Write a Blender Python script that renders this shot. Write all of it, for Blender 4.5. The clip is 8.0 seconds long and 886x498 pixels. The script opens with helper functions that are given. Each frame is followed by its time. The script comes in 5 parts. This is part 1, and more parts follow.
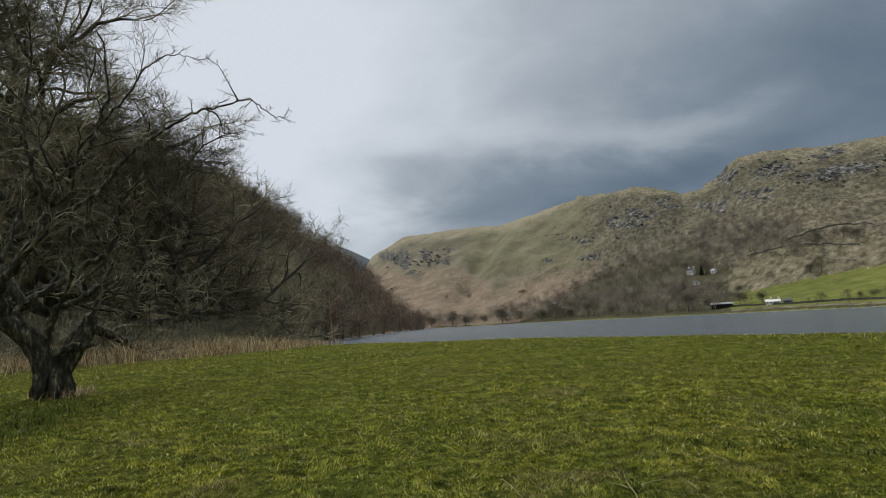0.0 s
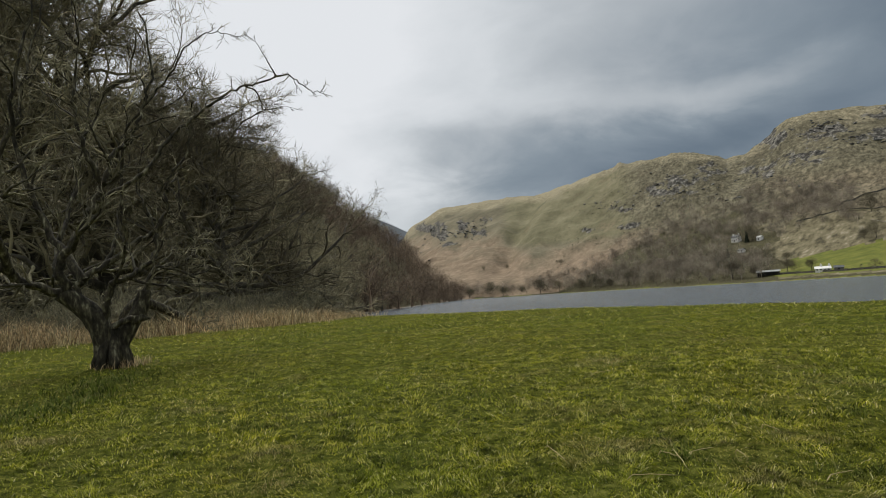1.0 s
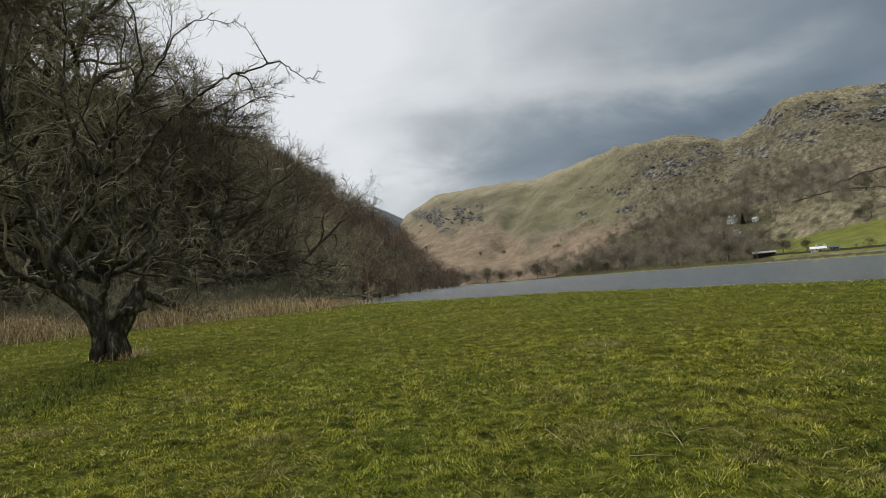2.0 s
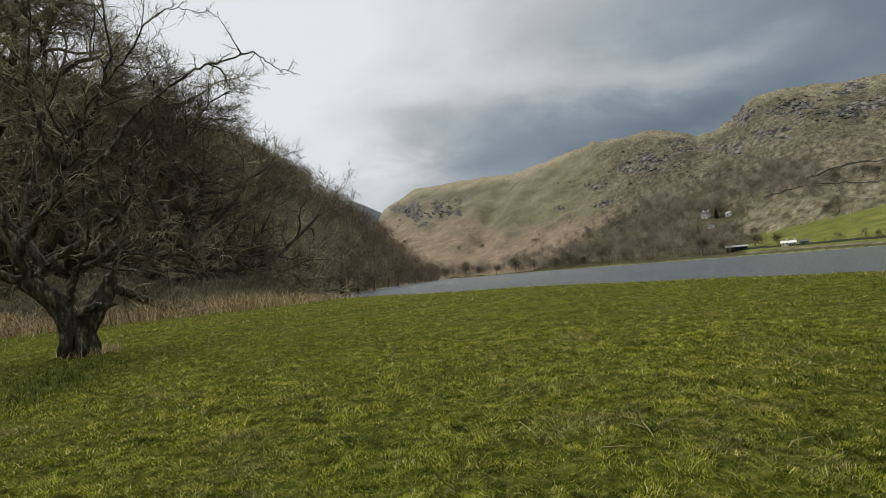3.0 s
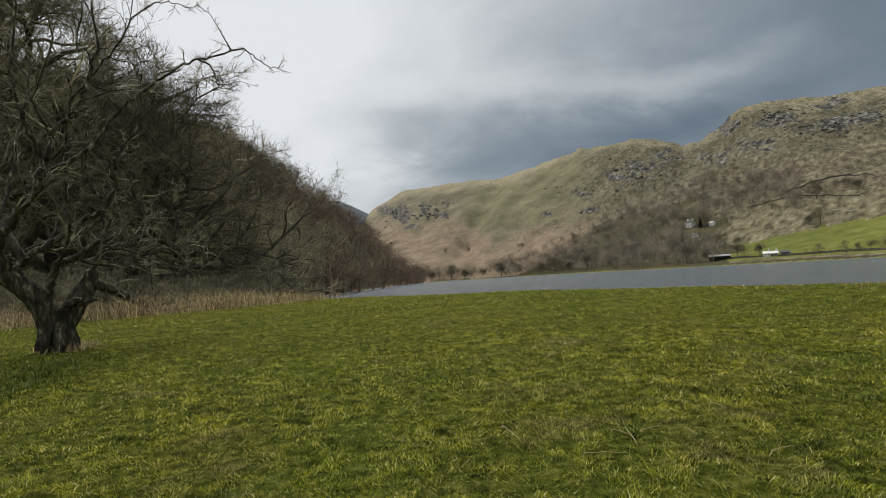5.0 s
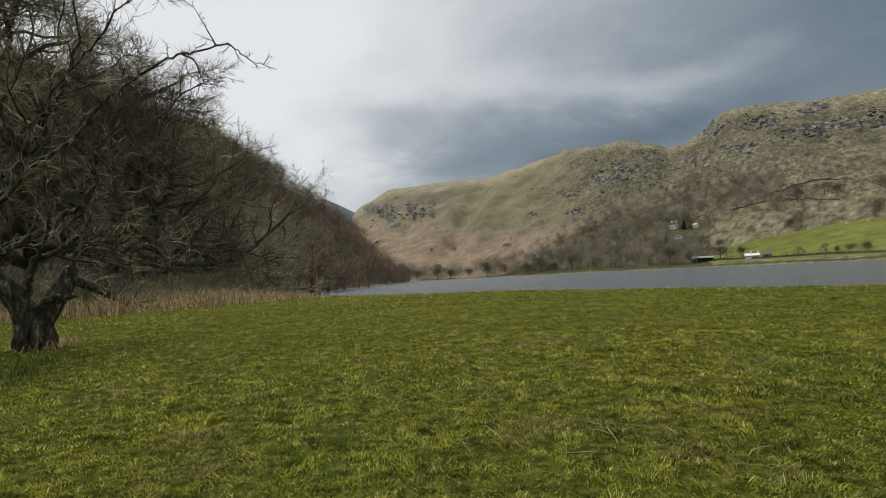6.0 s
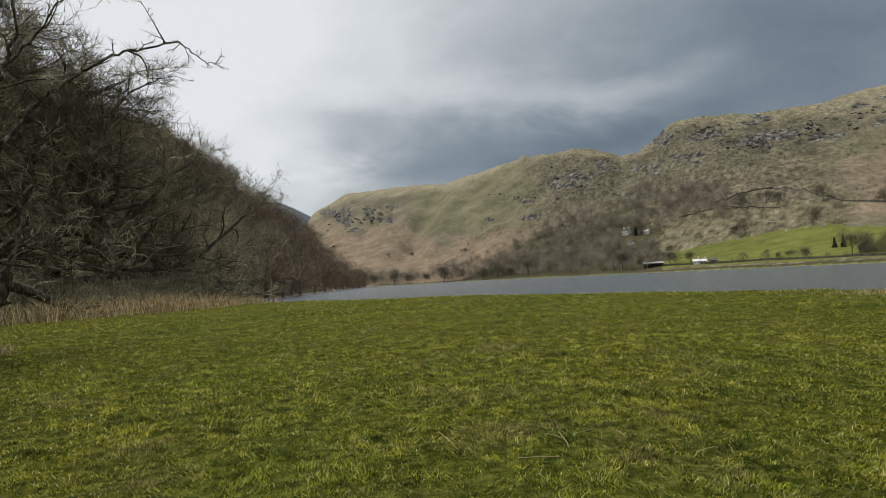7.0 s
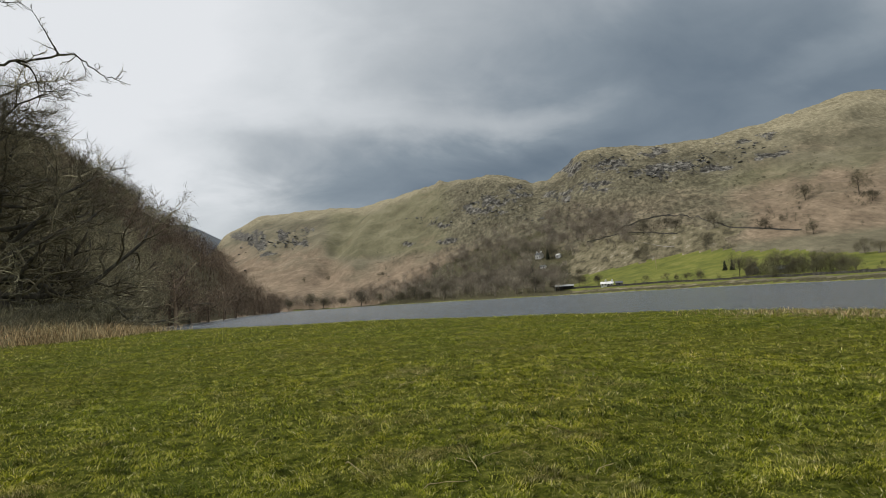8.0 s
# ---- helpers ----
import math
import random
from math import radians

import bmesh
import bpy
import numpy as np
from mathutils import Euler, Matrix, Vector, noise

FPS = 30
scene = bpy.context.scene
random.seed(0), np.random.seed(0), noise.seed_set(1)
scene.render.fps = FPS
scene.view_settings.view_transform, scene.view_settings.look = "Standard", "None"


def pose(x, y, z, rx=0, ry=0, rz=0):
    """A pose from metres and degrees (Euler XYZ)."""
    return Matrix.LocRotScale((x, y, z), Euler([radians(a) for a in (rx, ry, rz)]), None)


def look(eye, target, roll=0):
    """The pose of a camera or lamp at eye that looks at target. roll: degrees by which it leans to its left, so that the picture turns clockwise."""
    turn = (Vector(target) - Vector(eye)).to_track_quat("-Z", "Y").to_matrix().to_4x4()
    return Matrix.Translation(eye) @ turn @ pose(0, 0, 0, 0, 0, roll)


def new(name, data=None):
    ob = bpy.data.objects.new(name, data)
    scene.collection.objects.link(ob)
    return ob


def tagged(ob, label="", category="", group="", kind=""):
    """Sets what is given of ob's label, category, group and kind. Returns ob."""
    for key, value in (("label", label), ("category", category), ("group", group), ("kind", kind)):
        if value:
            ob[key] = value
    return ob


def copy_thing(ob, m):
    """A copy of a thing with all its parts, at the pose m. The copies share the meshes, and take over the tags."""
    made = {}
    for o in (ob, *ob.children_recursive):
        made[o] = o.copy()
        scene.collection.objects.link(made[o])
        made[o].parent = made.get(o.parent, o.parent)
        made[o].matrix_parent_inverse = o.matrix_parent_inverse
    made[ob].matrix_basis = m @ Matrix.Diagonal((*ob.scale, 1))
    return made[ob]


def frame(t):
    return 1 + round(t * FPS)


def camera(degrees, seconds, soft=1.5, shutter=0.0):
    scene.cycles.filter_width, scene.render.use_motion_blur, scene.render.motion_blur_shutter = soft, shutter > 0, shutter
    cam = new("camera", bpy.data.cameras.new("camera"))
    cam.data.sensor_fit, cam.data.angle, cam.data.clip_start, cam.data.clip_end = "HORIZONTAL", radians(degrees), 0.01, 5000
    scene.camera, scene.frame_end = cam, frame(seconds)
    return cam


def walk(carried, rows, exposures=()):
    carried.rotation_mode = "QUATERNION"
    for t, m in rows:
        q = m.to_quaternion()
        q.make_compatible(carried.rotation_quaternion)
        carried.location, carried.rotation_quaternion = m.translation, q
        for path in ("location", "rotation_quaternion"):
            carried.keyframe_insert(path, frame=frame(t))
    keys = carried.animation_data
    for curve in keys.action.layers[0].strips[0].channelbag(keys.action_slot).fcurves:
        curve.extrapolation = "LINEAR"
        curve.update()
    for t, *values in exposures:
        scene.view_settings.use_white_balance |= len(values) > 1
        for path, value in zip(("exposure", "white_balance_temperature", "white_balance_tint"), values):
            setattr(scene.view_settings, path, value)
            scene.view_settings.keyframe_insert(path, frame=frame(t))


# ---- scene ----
cam = camera(74.5, 8.0, soft=0.6)
PATH = [
    (0, (-0.053, -0.135, 0.984), (-0.018, 1.848, 1.244), -3.2),
    (0.5, (-0.083, -0.136, 0.985), (-0.133, 1.853, 1.191), -3.2),
    (1, (-0.089, -0.152, 0.985), (-0.186, 1.838, 1.155), -3.7),
    (1.5, (-0.089, -0.146, 0.984), (-0.193, 1.846, 1.129), -4.3),
    (3, (-0.057, -0.117, 0.973), (-0.075, 1.88, 1.07), -4.8),
    (3.5, (-0.053, -0.099, 0.97), (-0.021, 1.898, 1.066), -4.3),
    (4, (-0.055, -0.098, 0.975), (-0.013, 1.9, 1.073), -4.0),
    (4.5, (-0.065, -0.107, 0.974), (-0.039, 1.89, 1.077), -3.6),
    (6, (-0.053, -0.092, 0.969), (0.024, 1.904, 1.067), -3.1),
    (6.5, (-0.033, -0.075, 0.967), (0.111, 1.917, 1.056), -3.1),
    (7, (-0.03, -0.07, 0.97), (0.193, 1.915, 1.077), -3.1),
    (7.5, (-0.022, -0.064, 0.964), (0.303, 1.906, 1.078), -3.3),
    (8, (0.006, -0.091, 0.975), (0.51, 1.837, 1.147), -3.7),
]
walk(cam, [(t, look(eye, target, roll)) for t, eye, target, roll in PATH], exposures=((0.0, -0.18, 6150, 10), (0.5, -0.10, 6350, 10), (1.0, 0.0, 6500, 10), (8.0, 0.0, 6500, 10)))

# ---- world, sun ----
EYE_Z = 0.98
WATER_Z = -1.0
SUN_AZ, SUN_EL = -38.0, 58.0


def bearing(az, el=0.0):
    a, e = radians(az), radians(el)
    return Vector((math.sin(a) * math.cos(e), math.cos(a) * math.cos(e), math.sin(e)))


class Nodes:
    """Short hand for building node trees."""

    def __init__(self, tree):
        self.tree = tree
        tree.nodes.clear()

    def add(self, kind, **sets):
        n = self.tree.nodes.new(kind)
        for key, value in sets.items():
            setattr(n, key, value)
        return n

    def put(self, socket, value):
        if isinstance(value, bpy.types.NodeSocket):
            self.tree.links.new(value, socket)
        elif value is not None:
            socket.default_value = value

    def math(self, op, a, b=None, c=None, clamp=False):
        n = self.add("ShaderNodeMath", operation=op, use_clamp=clamp)
        for s, v in zip(n.inputs, (a, b, c)):
            self.put(s, v)
        return n.outputs[0]

    def noise(self, vec, scale, detail=4.0, rough=0.55, distort=0.0):
        n = self.add("ShaderNodeTexNoise")
        self.put(n.inputs["Vector"], vec)
        for key, v in (("Scale", scale), ("Detail", detail), ("Roughness", rough), ("Distortion", distort)):
            self.put(n.inputs[key], v)
        return n.outputs["Fac"]

    def ramp(self, fac, stops, interp="LINEAR"):
        n = self.add("ShaderNodeValToRGB")
        n.color_ramp.interpolation = interp
        el = n.color_ramp.elements
        while len(el) < len(stops):
            el.new(0.5)
        for e, (p, c) in zip(el, stops):
            e.position, e.color = p, (*c, 1.0) if len(c) == 3 else c
        self.put(n.inputs[0], fac)
        return n.outputs[0]

    def mix(self, fac, a, b, blend="MIX"):
        n = self.add("ShaderNodeMix", data_type="RGBA", blend_type=blend)
        self.put(n.inputs[0], fac)
        self.put(n.inputs[6], a if not isinstance(a, tuple) else (*a, 1.0))
        self.put(n.inputs[7], b if not isinstance(b, tuple) else (*b, 1.0))
        return n.outputs[2]

    def mapping(self, vec, scale=(1, 1, 1), rot=(0, 0, 0), loc=(0, 0, 0)):
        n = self.add("ShaderNodeMapping")
        self.put(n.inputs["Vector"], vec)
        n.inputs["Scale"].default_value, n.inputs["Rotation"].default_value, n.inputs["Location"].default_value = scale, rot, loc
        return n.outputs[0]


def grey(v):
    return (v, v, v)


def make_world():
    w = bpy.data.worlds.new("overcast_sky")
    scene.world = w
    w.use_nodes = True
    n = Nodes(w.node_tree)
    sky = n.add("ShaderNodeTexSky", sky_type="NISHITA", sun_disc=False)
    sky.sun_elevation, sky.sun_rotation = radians(SUN_EL), radians(SUN_AZ)
    d = n.add("ShaderNodeTexCoord").outputs["Generated"]
    s = n.add("ShaderNodeSeparateXYZ")
    n.put(s.inputs[0], d)
    x, y, z = s.outputs
    zz = n.math("ADD", n.math("MAXIMUM", z, 0.0), 0.38)
    c = n.add("ShaderNodeCombineXYZ")
    n.put(c.inputs[0], n.math("DIVIDE", x, zz))
    n.put(c.inputs[1], n.math("DIVIDE", y, zz))
    flat = n.mapping(c.outputs[0], scale=(1.1, 1.3, 1.0), rot=(0, 0, radians(-20)), loc=(CLOUD_X, CLOUD_Y, 0))
    big = n.noise(flat, 1.3, 4.0, 0.5, 0.5)
    fine = n.noise(flat, 4.2, 7.0, 0.55, 0.6)
    # bearing and height in degrees, ruffled so that the banks have torn edges
    ruffle = n.math("SUBTRACT", n.noise(flat, 2.6, 5.0, 0.55, 0.4), 0.5)
    ruffle_b = n.math("SUBTRACT", n.noise(n.mapping(flat, loc=(7.3, 2.1, 0)), 2.6, 5.0, 0.55, 0.4), 0.5)
    az = n.math("MULTIPLY_ADD", n.math("ARCTAN2", x, y), 57.3, n.math("MULTIPLY", ruffle, 15.0))
    el = n.math("MULTIPLY_ADD", n.math("ARCSINE", z), 57.3, n.math("MULTIPLY", ruffle_b, 7.0))

    def bank(az0, el0, wide, tall, lean, amount):
        """One cloud bank or gap: middle, half sizes and lean in degrees."""
        da, de = n.math("SUBTRACT", az, az0), n.math("SUBTRACT", el, el0)
        de = n.math("SUBTRACT", de, n.math("MULTIPLY", da, math.tan(radians(lean))))
        q = n.math("ADD", n.math("POWER", n.math("ABSOLUTE", n.math("DIVIDE", da, wide)), 2.0), n.math("POWER", n.math("ABSOLUTE", n.math("DIVIDE", de, tall)), 2.0))
        return n.math("MULTIPLY", n.math("POWER", 2.718, n.math("MULTIPLY", q, -1.0)), amount)

    v = n.math("ADD", n.math("MULTIPLY", big, 0.22), n.math("MULTIPLY", fine, 0.16))
    v = n.math("ADD", v, 0.26)
    for one in BANKS:
        v = n.math("ADD", v, bank(*one))
    cloud = n.ramp(v, [(0.0, (0.068, 0.098, 0.135)), (0.22, (0.125, 0.165, 0.208)), (0.42, (0.24, 0.285, 0.325)),
                       (0.62, (0.45, 0.485, 0.51)), (0.80, (0.66, 0.69, 0.71)), (1.0, (0.80, 0.82, 0.84))])
    dim = n.mix(1.0, sky.outputs[0], grey(0.08), "MULTIPLY")
    col = n.mix(0.93, dim, cloud)
    bg = n.add("ShaderNodeBackground")
    n.put(bg.inputs[0], col)
    bg.inputs[1].default_value = 1.0
    n.put(n.add("ShaderNodeOutputWorld").inputs[0], bg.outputs[0])


CLOUD_X, CLOUD_Y = 1.7, 0.4
# the bright side where the sun stands behind the cloud, dark rain banks over the fells, and the gaps between
# those at 180 and -180 are unseen, added to brighten faces towards the eye
BANKS = [(-45.0, 40.0, 45.0, 50.0, 0.0, 0.55), (-120.0, 60.0, 80.0, 60.0, 0.0, 0.30), (-14.0, 21.0, 15.0, 14.0, 0.0, 0.30), (180.0, 45.0, 95.0, 60.0, 0.0, 0.30), (-180.0, 45.0, 95.0, 60.0, 0.0, 0.22),
         (10.0, 11.6, 18.0, 3.4, -2.0, -0.23), (26.0, 13.0, 12.0, 2.6, 0.0, -0.11), (38.0, 19.0, 18.0, 5.5, -8.0, -0.20), (52.0, 14.0, 14.0, 4.0, 0.0, -0.12), (0.0, 15.8, 12.0, 1.8, -4.0, -0.10),
         (9.0, 18.2, 8.0, 2.2, -10.0, 0.10), (24.0, 16.3, 9.0, 1.9, 0.0, 0.15), (-9.0, 11.2, 5.0, 2.2, 0.0, 0.22), (51.0, 17.5, 5.0, 2.4, 20.0, 0.10), (5.0, 30.0, 25.0, 8.0, 0.0, 0.08)]
make_world()
sun = new("sun", bpy.data.lights.new("sun", "SUN"))
sun.data.energy, sun.data.angle, sun.data.color = 2.7, radians(28), (1.0, 0.95, 0.86)
sun.matrix_world = look(bearing(SUN_AZ, SUN_EL) * 60, (0, 0, 0))

# ---- materials ----


def mat(name, stops, scale=3.0, detail=6.0, rough=0.85, bump=0.3, bump_scale=None, patch=0.25, patch_scale=0.3, vary=0.0, island=0.0,
        spec=0.3, coords="Object", stretch=(1, 1, 1), metal=0.0, turn=0.0):
    m = bpy.data.materials.new(name)
    m.use_nodes = True
    n = Nodes(m.node_tree)
    tc = n.add("ShaderNodeTexCoord").outputs["Object"] if coords == "Object" else n.add("ShaderNodeNewGeometry").outputs["Position"]
    v = n.mapping(n.mapping(tc, rot=(0, 0, radians(turn))) if turn else tc, scale=stretch)
    col = n.ramp(n.noise(v, scale, detail, 0.62), stops)
    light = n.math("MULTIPLY_ADD", n.noise(tc, patch_scale, 3.0), 2 * patch, 1.0 - patch)
    if vary:
        light = n.math("MULTIPLY", light, n.math("MULTIPLY_ADD", n.add("ShaderNodeObjectInfo").outputs["Random"], 2 * vary, 1.0 - vary))
    if island:
        light = n.math("MULTIPLY", light, n.math("MULTIPLY_ADD", n.add("ShaderNodeNewGeometry").outputs["Random Per Island"], 2 * island, 1.0 - island))
    mul = n.add("ShaderNodeVectorMath", operation="SCALE")
    n.put(mul.inputs[0], col)
    n.put(mul.inputs["Scale"], light)
    b = n.add("ShaderNodeBsdfPrincipled")
    n.put(b.inputs["Base Color"], mul.outputs[0])
    b.inputs["Roughness"].default_value, b.inputs["Metallic"].default_value = rough, metal
    b.inputs["Specular IOR Level"].default_value = spec
    if bump:
        bn = n.add("ShaderNodeBump")
        bn.inputs["Strength"].default_value, bn.inputs["Distance"].default_value = bump, 0.5 / (bump_scale or scale)
        n.put(bn.inputs["Height"], n.noise(v, bump_scale or scale * 2, 6.0, 0.65))
        n.put(b.inputs["Normal"], bn.outputs[0])
    n.put(n.add("ShaderNodeOutputMaterial").inputs[0], b.outputs[0])
    return m


def fell_material():
    """Hillside of rough grass, bracken, scree and crag, laid out by the ground's cover: rock, bracken, pale grass, green grass."""
    m = bpy.data.materials.new("fell_side")
    m.use_nodes = True
    n = Nodes(m.node_tree)
    g = n.add("ShaderNodeNewGeometry")
    pos = g.outputs["Position"]
    # scree, bracken and heather lie in runs down the slope, towards the lake
    fall = n.mapping(n.mapping(pos, rot=(0, 0, radians(25))), scale=(1.0, 0.38, 0.8))
    nz = n.add("ShaderNodeSeparateXYZ")
    n.put(nz.inputs[0], g.outputs["True Normal"])
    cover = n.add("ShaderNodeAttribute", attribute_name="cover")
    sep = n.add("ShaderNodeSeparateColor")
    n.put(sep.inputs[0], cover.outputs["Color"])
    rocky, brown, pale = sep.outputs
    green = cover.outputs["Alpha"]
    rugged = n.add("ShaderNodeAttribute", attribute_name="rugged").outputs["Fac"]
    streak = n.noise(fall, 0.03, 7.0, 0.6)
    patch = n.math("SUBTRACT", n.noise(fall, 0.035, 6.0, 0.6), 0.5)
    fine = n.noise(fall, 0.28, 9.0, 0.72)

    def edge(mask, give, lo, hi, most):
        v = n.math("ADD", mask, n.math("MULTIPLY", patch, give))
        return n.ramp(v, [(lo, grey(0.0)), (hi, grey(most))])

    col = n.ramp(streak, [(0.30, (0.105, 0.095, 0.062)), (0.50, (0.160, 0.144, 0.095)), (0.70, (0.225, 0.202, 0.137))])
    meadow = n.ramp(streak, [(0.30, (0.110, 0.104, 0.059)), (0.52, (0.164, 0.154, 0.089)), (0.72, (0.225, 0.208, 0.130))])
    col = n.mix(edge(green, 0.9, 0.25, 0.7, 0.85), col, meadow)
    bracken = n.ramp(n.noise(fall, 0.07, 8.0, 0.65), [(0.3, (0.150, 0.108, 0.076)), (0.5, (0.225, 0.168, 0.116)), (0.72, (0.32, 0.244, 0.17))])
    col = n.mix(edge(brown, 1.6, 0.10, 0.95, 0.85), col, bracken)
    straw = n.ramp(fine, [(0.35, (0.22, 0.192, 0.120)), (0.65, (0.38, 0.337, 0.225))])
    col = n.mix(edge(pale, 1.6, 0.35, 1.0, 0.75), col, straw)
    heath = n.ramp(n.noise(fall, 0.06, 7.0, 0.65), [(0.35, (0.080, 0.073, 0.047)), (0.65, (0.145, 0.132, 0.086))])
    col = n.mix(n.math("MULTIPLY", rugged, 0.6), col, heath)
    # heather, stones and small scrub over the broken ground
    mottle = n.ramp(fine, [(0.40, grey(0.25)), (0.47, grey(0.75)), (0.53, grey(1.0)), (0.60, grey(1.65))])
    soft = n.ramp(fine, [(0.30, grey(0.82)), (0.70, grey(1.16))])
    col = n.mix(1.0, col, n.mix(n.math("MULTIPLY", rugged, 0.65), soft, mottle), "MULTIPLY")
    rock = n.ramp(n.noise(fall, 0.24, 9.0, 0.72), [(0.40, (0.016, 0.016, 0.015)), (0.48, (0.052, 0.050, 0.046)), (0.54, (0.120, 0.115, 0.104)), (0.62, (0.27, 0.258, 0.225))])
    steep = n.math("MULTIPLY", n.math("SUBTRACT", 1.0, nz.outputs[2]), 0.55)
    broken = n.math("MULTIPLY", n.math("SUBTRACT", n.noise(fall, 0.085, 8.0, 0.72), 0.5), 3.4)
    rf = n.math("ADD", n.math("ADD", n.math("MULTIPLY", rocky, 1.9), n.math("MULTIPLY", steep, n.math("MULTIPLY_ADD", rugged, 0.8, 0.3))), broken)
    col = n.mix(n.ramp(rf, [(0.62, grey(0.0)), (0.82, grey(0.93))]), col, rock)
    b = n.add("ShaderNodeBsdfPrincipled")
    n.put(b.inputs["Base Color"], col)
    b.inputs["Roughness"].default_value, b.inputs["Specular IOR Level"].default_value = 0.95, 0.1
    bn = n.add("ShaderNodeBump")
    n.put(bn.inputs["Strength"], n.math("MULTIPLY_ADD", rugged, 0.35, 0.25))
    bn.inputs["Distance"].default_value = 4.0
    n.put(bn.inputs["Height"], n.noise(fall, 0.12, 9.0, 0.66))
    n.put(b.inputs["Normal"], bn.outputs[0])
    n.put(n.add("ShaderNodeOutputMaterial").inputs[0], b.outputs[0])
    return m


def field_material():
    m = bpy.data.materials.new("pasture_turf")
    m.use_nodes = True
    n = Nodes(m.node_tree)
    pos = n.add("ShaderNodeNewGeometry").outputs["Position"]
    # dark end paints the shade of gaps in the sward into the turf
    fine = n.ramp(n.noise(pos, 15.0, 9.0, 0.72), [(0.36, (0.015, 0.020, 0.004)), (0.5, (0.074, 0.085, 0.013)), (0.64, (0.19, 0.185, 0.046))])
    mid = n.ramp(n.noise(pos, 0.9, 5.0, 0.6), [(0.32, (0.92, 0.96, 0.9)), (0.52, (1.0, 1.0, 1.0)), (0.7, (1.09, 1.04, 0.97))])
    big = n.ramp(n.noise(pos, 0.16, 3.0, 0.5), [(0.35, (0.88, 0.95, 0.9)), (0.65, (1.12, 1.04, 1.0))])
    col = n.mix(1.0, n.mix(1.0, fine, mid, "MULTIPLY"), big, "MULTIPLY")
    b = n.add("ShaderNodeBsdfPrincipled")
    n.put(b.inputs["Base Color"], col)
    b.inputs["Roughness"].default_value, b.inputs["Specular IOR Level"].default_value = 1.0, 0.02
    bn = n.add("ShaderNodeBump")
    bn.inputs["Strength"].default_value, bn.inputs["Distance"].default_value = 0.9, 0.05
    n.put(bn.inputs["Height"], n.noise(pos, 18.0, 8.0, 0.7))
    n.put(b.inputs["Normal"], bn.outputs[0])
    n.put(n.add("ShaderNodeOutputMaterial").inputs[0], b.outputs[0])
    return m


def blade_material(name, stops, rough=0.6, withered=0.0):
    """Grass: each blade takes its own colour."""
    m = bpy.data.materials.new(name)
    m.use_nodes = True
    n = Nodes(m.node_tree)
    g = n.add("ShaderNodeNewGeometry")
    col = n.ramp(g.outputs["Random Per Island"], stops)
    pos = g.outputs["Position"]
    tone = n.ramp(n.noise(pos, 0.8, 5.0, 0.6), [(0.32, (0.86, 0.93, 0.85)), (0.52, (1.0, 1.0, 1.0)), (0.7, (1.10, 1.03, 0.97))])
    # shaded pits and bright highlights between clumps, painted into the blade colour by noise
    clump_shade = n.ramp(n.noise(pos, 8.0, 5.0, 0.68), [(0.39, (0.22, 0.26, 0.20)), (0.49, (0.98, 1.0, 0.96)), (0.60, (1.45, 1.39, 1.22))])
    col = n.mix(1.0, n.mix(1.0, col, tone, "MULTIPLY"), clump_shade, "MULTIPLY")
    dead = n.ramp(n.noise(n.mapping(pos, loc=(3.1, 8.2, 0)), 1.3, 6.0, 0.65), [(0.53, grey(0.0)), (0.68, grey(withered))])
    col = n.mix(dead, col, n.ramp(g.outputs["Random Per Island"], [(0.0, (0.10, 0.075, 0.03)), (0.5, (0.30, 0.235, 0.10)), (1.0, (0.62, 0.53, 0.30))]))
    b = n.add("ShaderNodeBsdfPrincipled")
    n.put(b.inputs["Base Color"], col)
    b.inputs["Roughness"].default_value, b.inputs["Specular IOR Level"].default_value = rough, 0.06
    t = n.add("ShaderNodeBsdfTranslucent")
    n.put(t.inputs["Color"], col)
    mx = n.add("ShaderNodeMixShader")
    mx.inputs[0].default_value = 0.3
    n.put(mx.inputs[1], b.outputs[0])
    n.put(mx.inputs[2], t.outputs[0])
    n.put(n.add("ShaderNodeOutputMaterial").inputs[0], mx.outputs[0])
    return m


def water_material():
    m = bpy.data.materials.new("lake_water")
    m.use_nodes = True
    n = Nodes(m.node_tree)
    pos = n.add("ShaderNodeNewGeometry").outputs["Position"]
    b = n.add("ShaderNodeBsdfPrincipled")
    b.inputs["Base Color"].default_value = (0.125, 0.148, 0.168, 1)
    b.inputs["Roughness"].default_value, b.inputs["IOR"].default_value = 0.22, 1.33
    bn = n.add("ShaderNodeBump")
    bn.inputs["Strength"].default_value, bn.inputs["Distance"].default_value = 1.0, 1.6
    gust = n.noise(n.mapping(pos, scale=(0.5, 1, 1), rot=(0, 0, 0.5)), 0.03, 3.0)
    wave = n.noise(n.mapping(pos, scale=(0.55, 1.3, 1), rot=(0, 0, 0.45)), 0.55, 6.0, 0.65)
    n.put(bn.inputs["Height"], n.math("MULTIPLY", wave, n.math("MULTIPLY_ADD", gust, 1.4, 0.35)))
    n.put(b.inputs["Normal"], bn.outputs[0])
    n.put(n.add("ShaderNodeOutputMaterial").inputs[0], b.outputs[0])
    return m


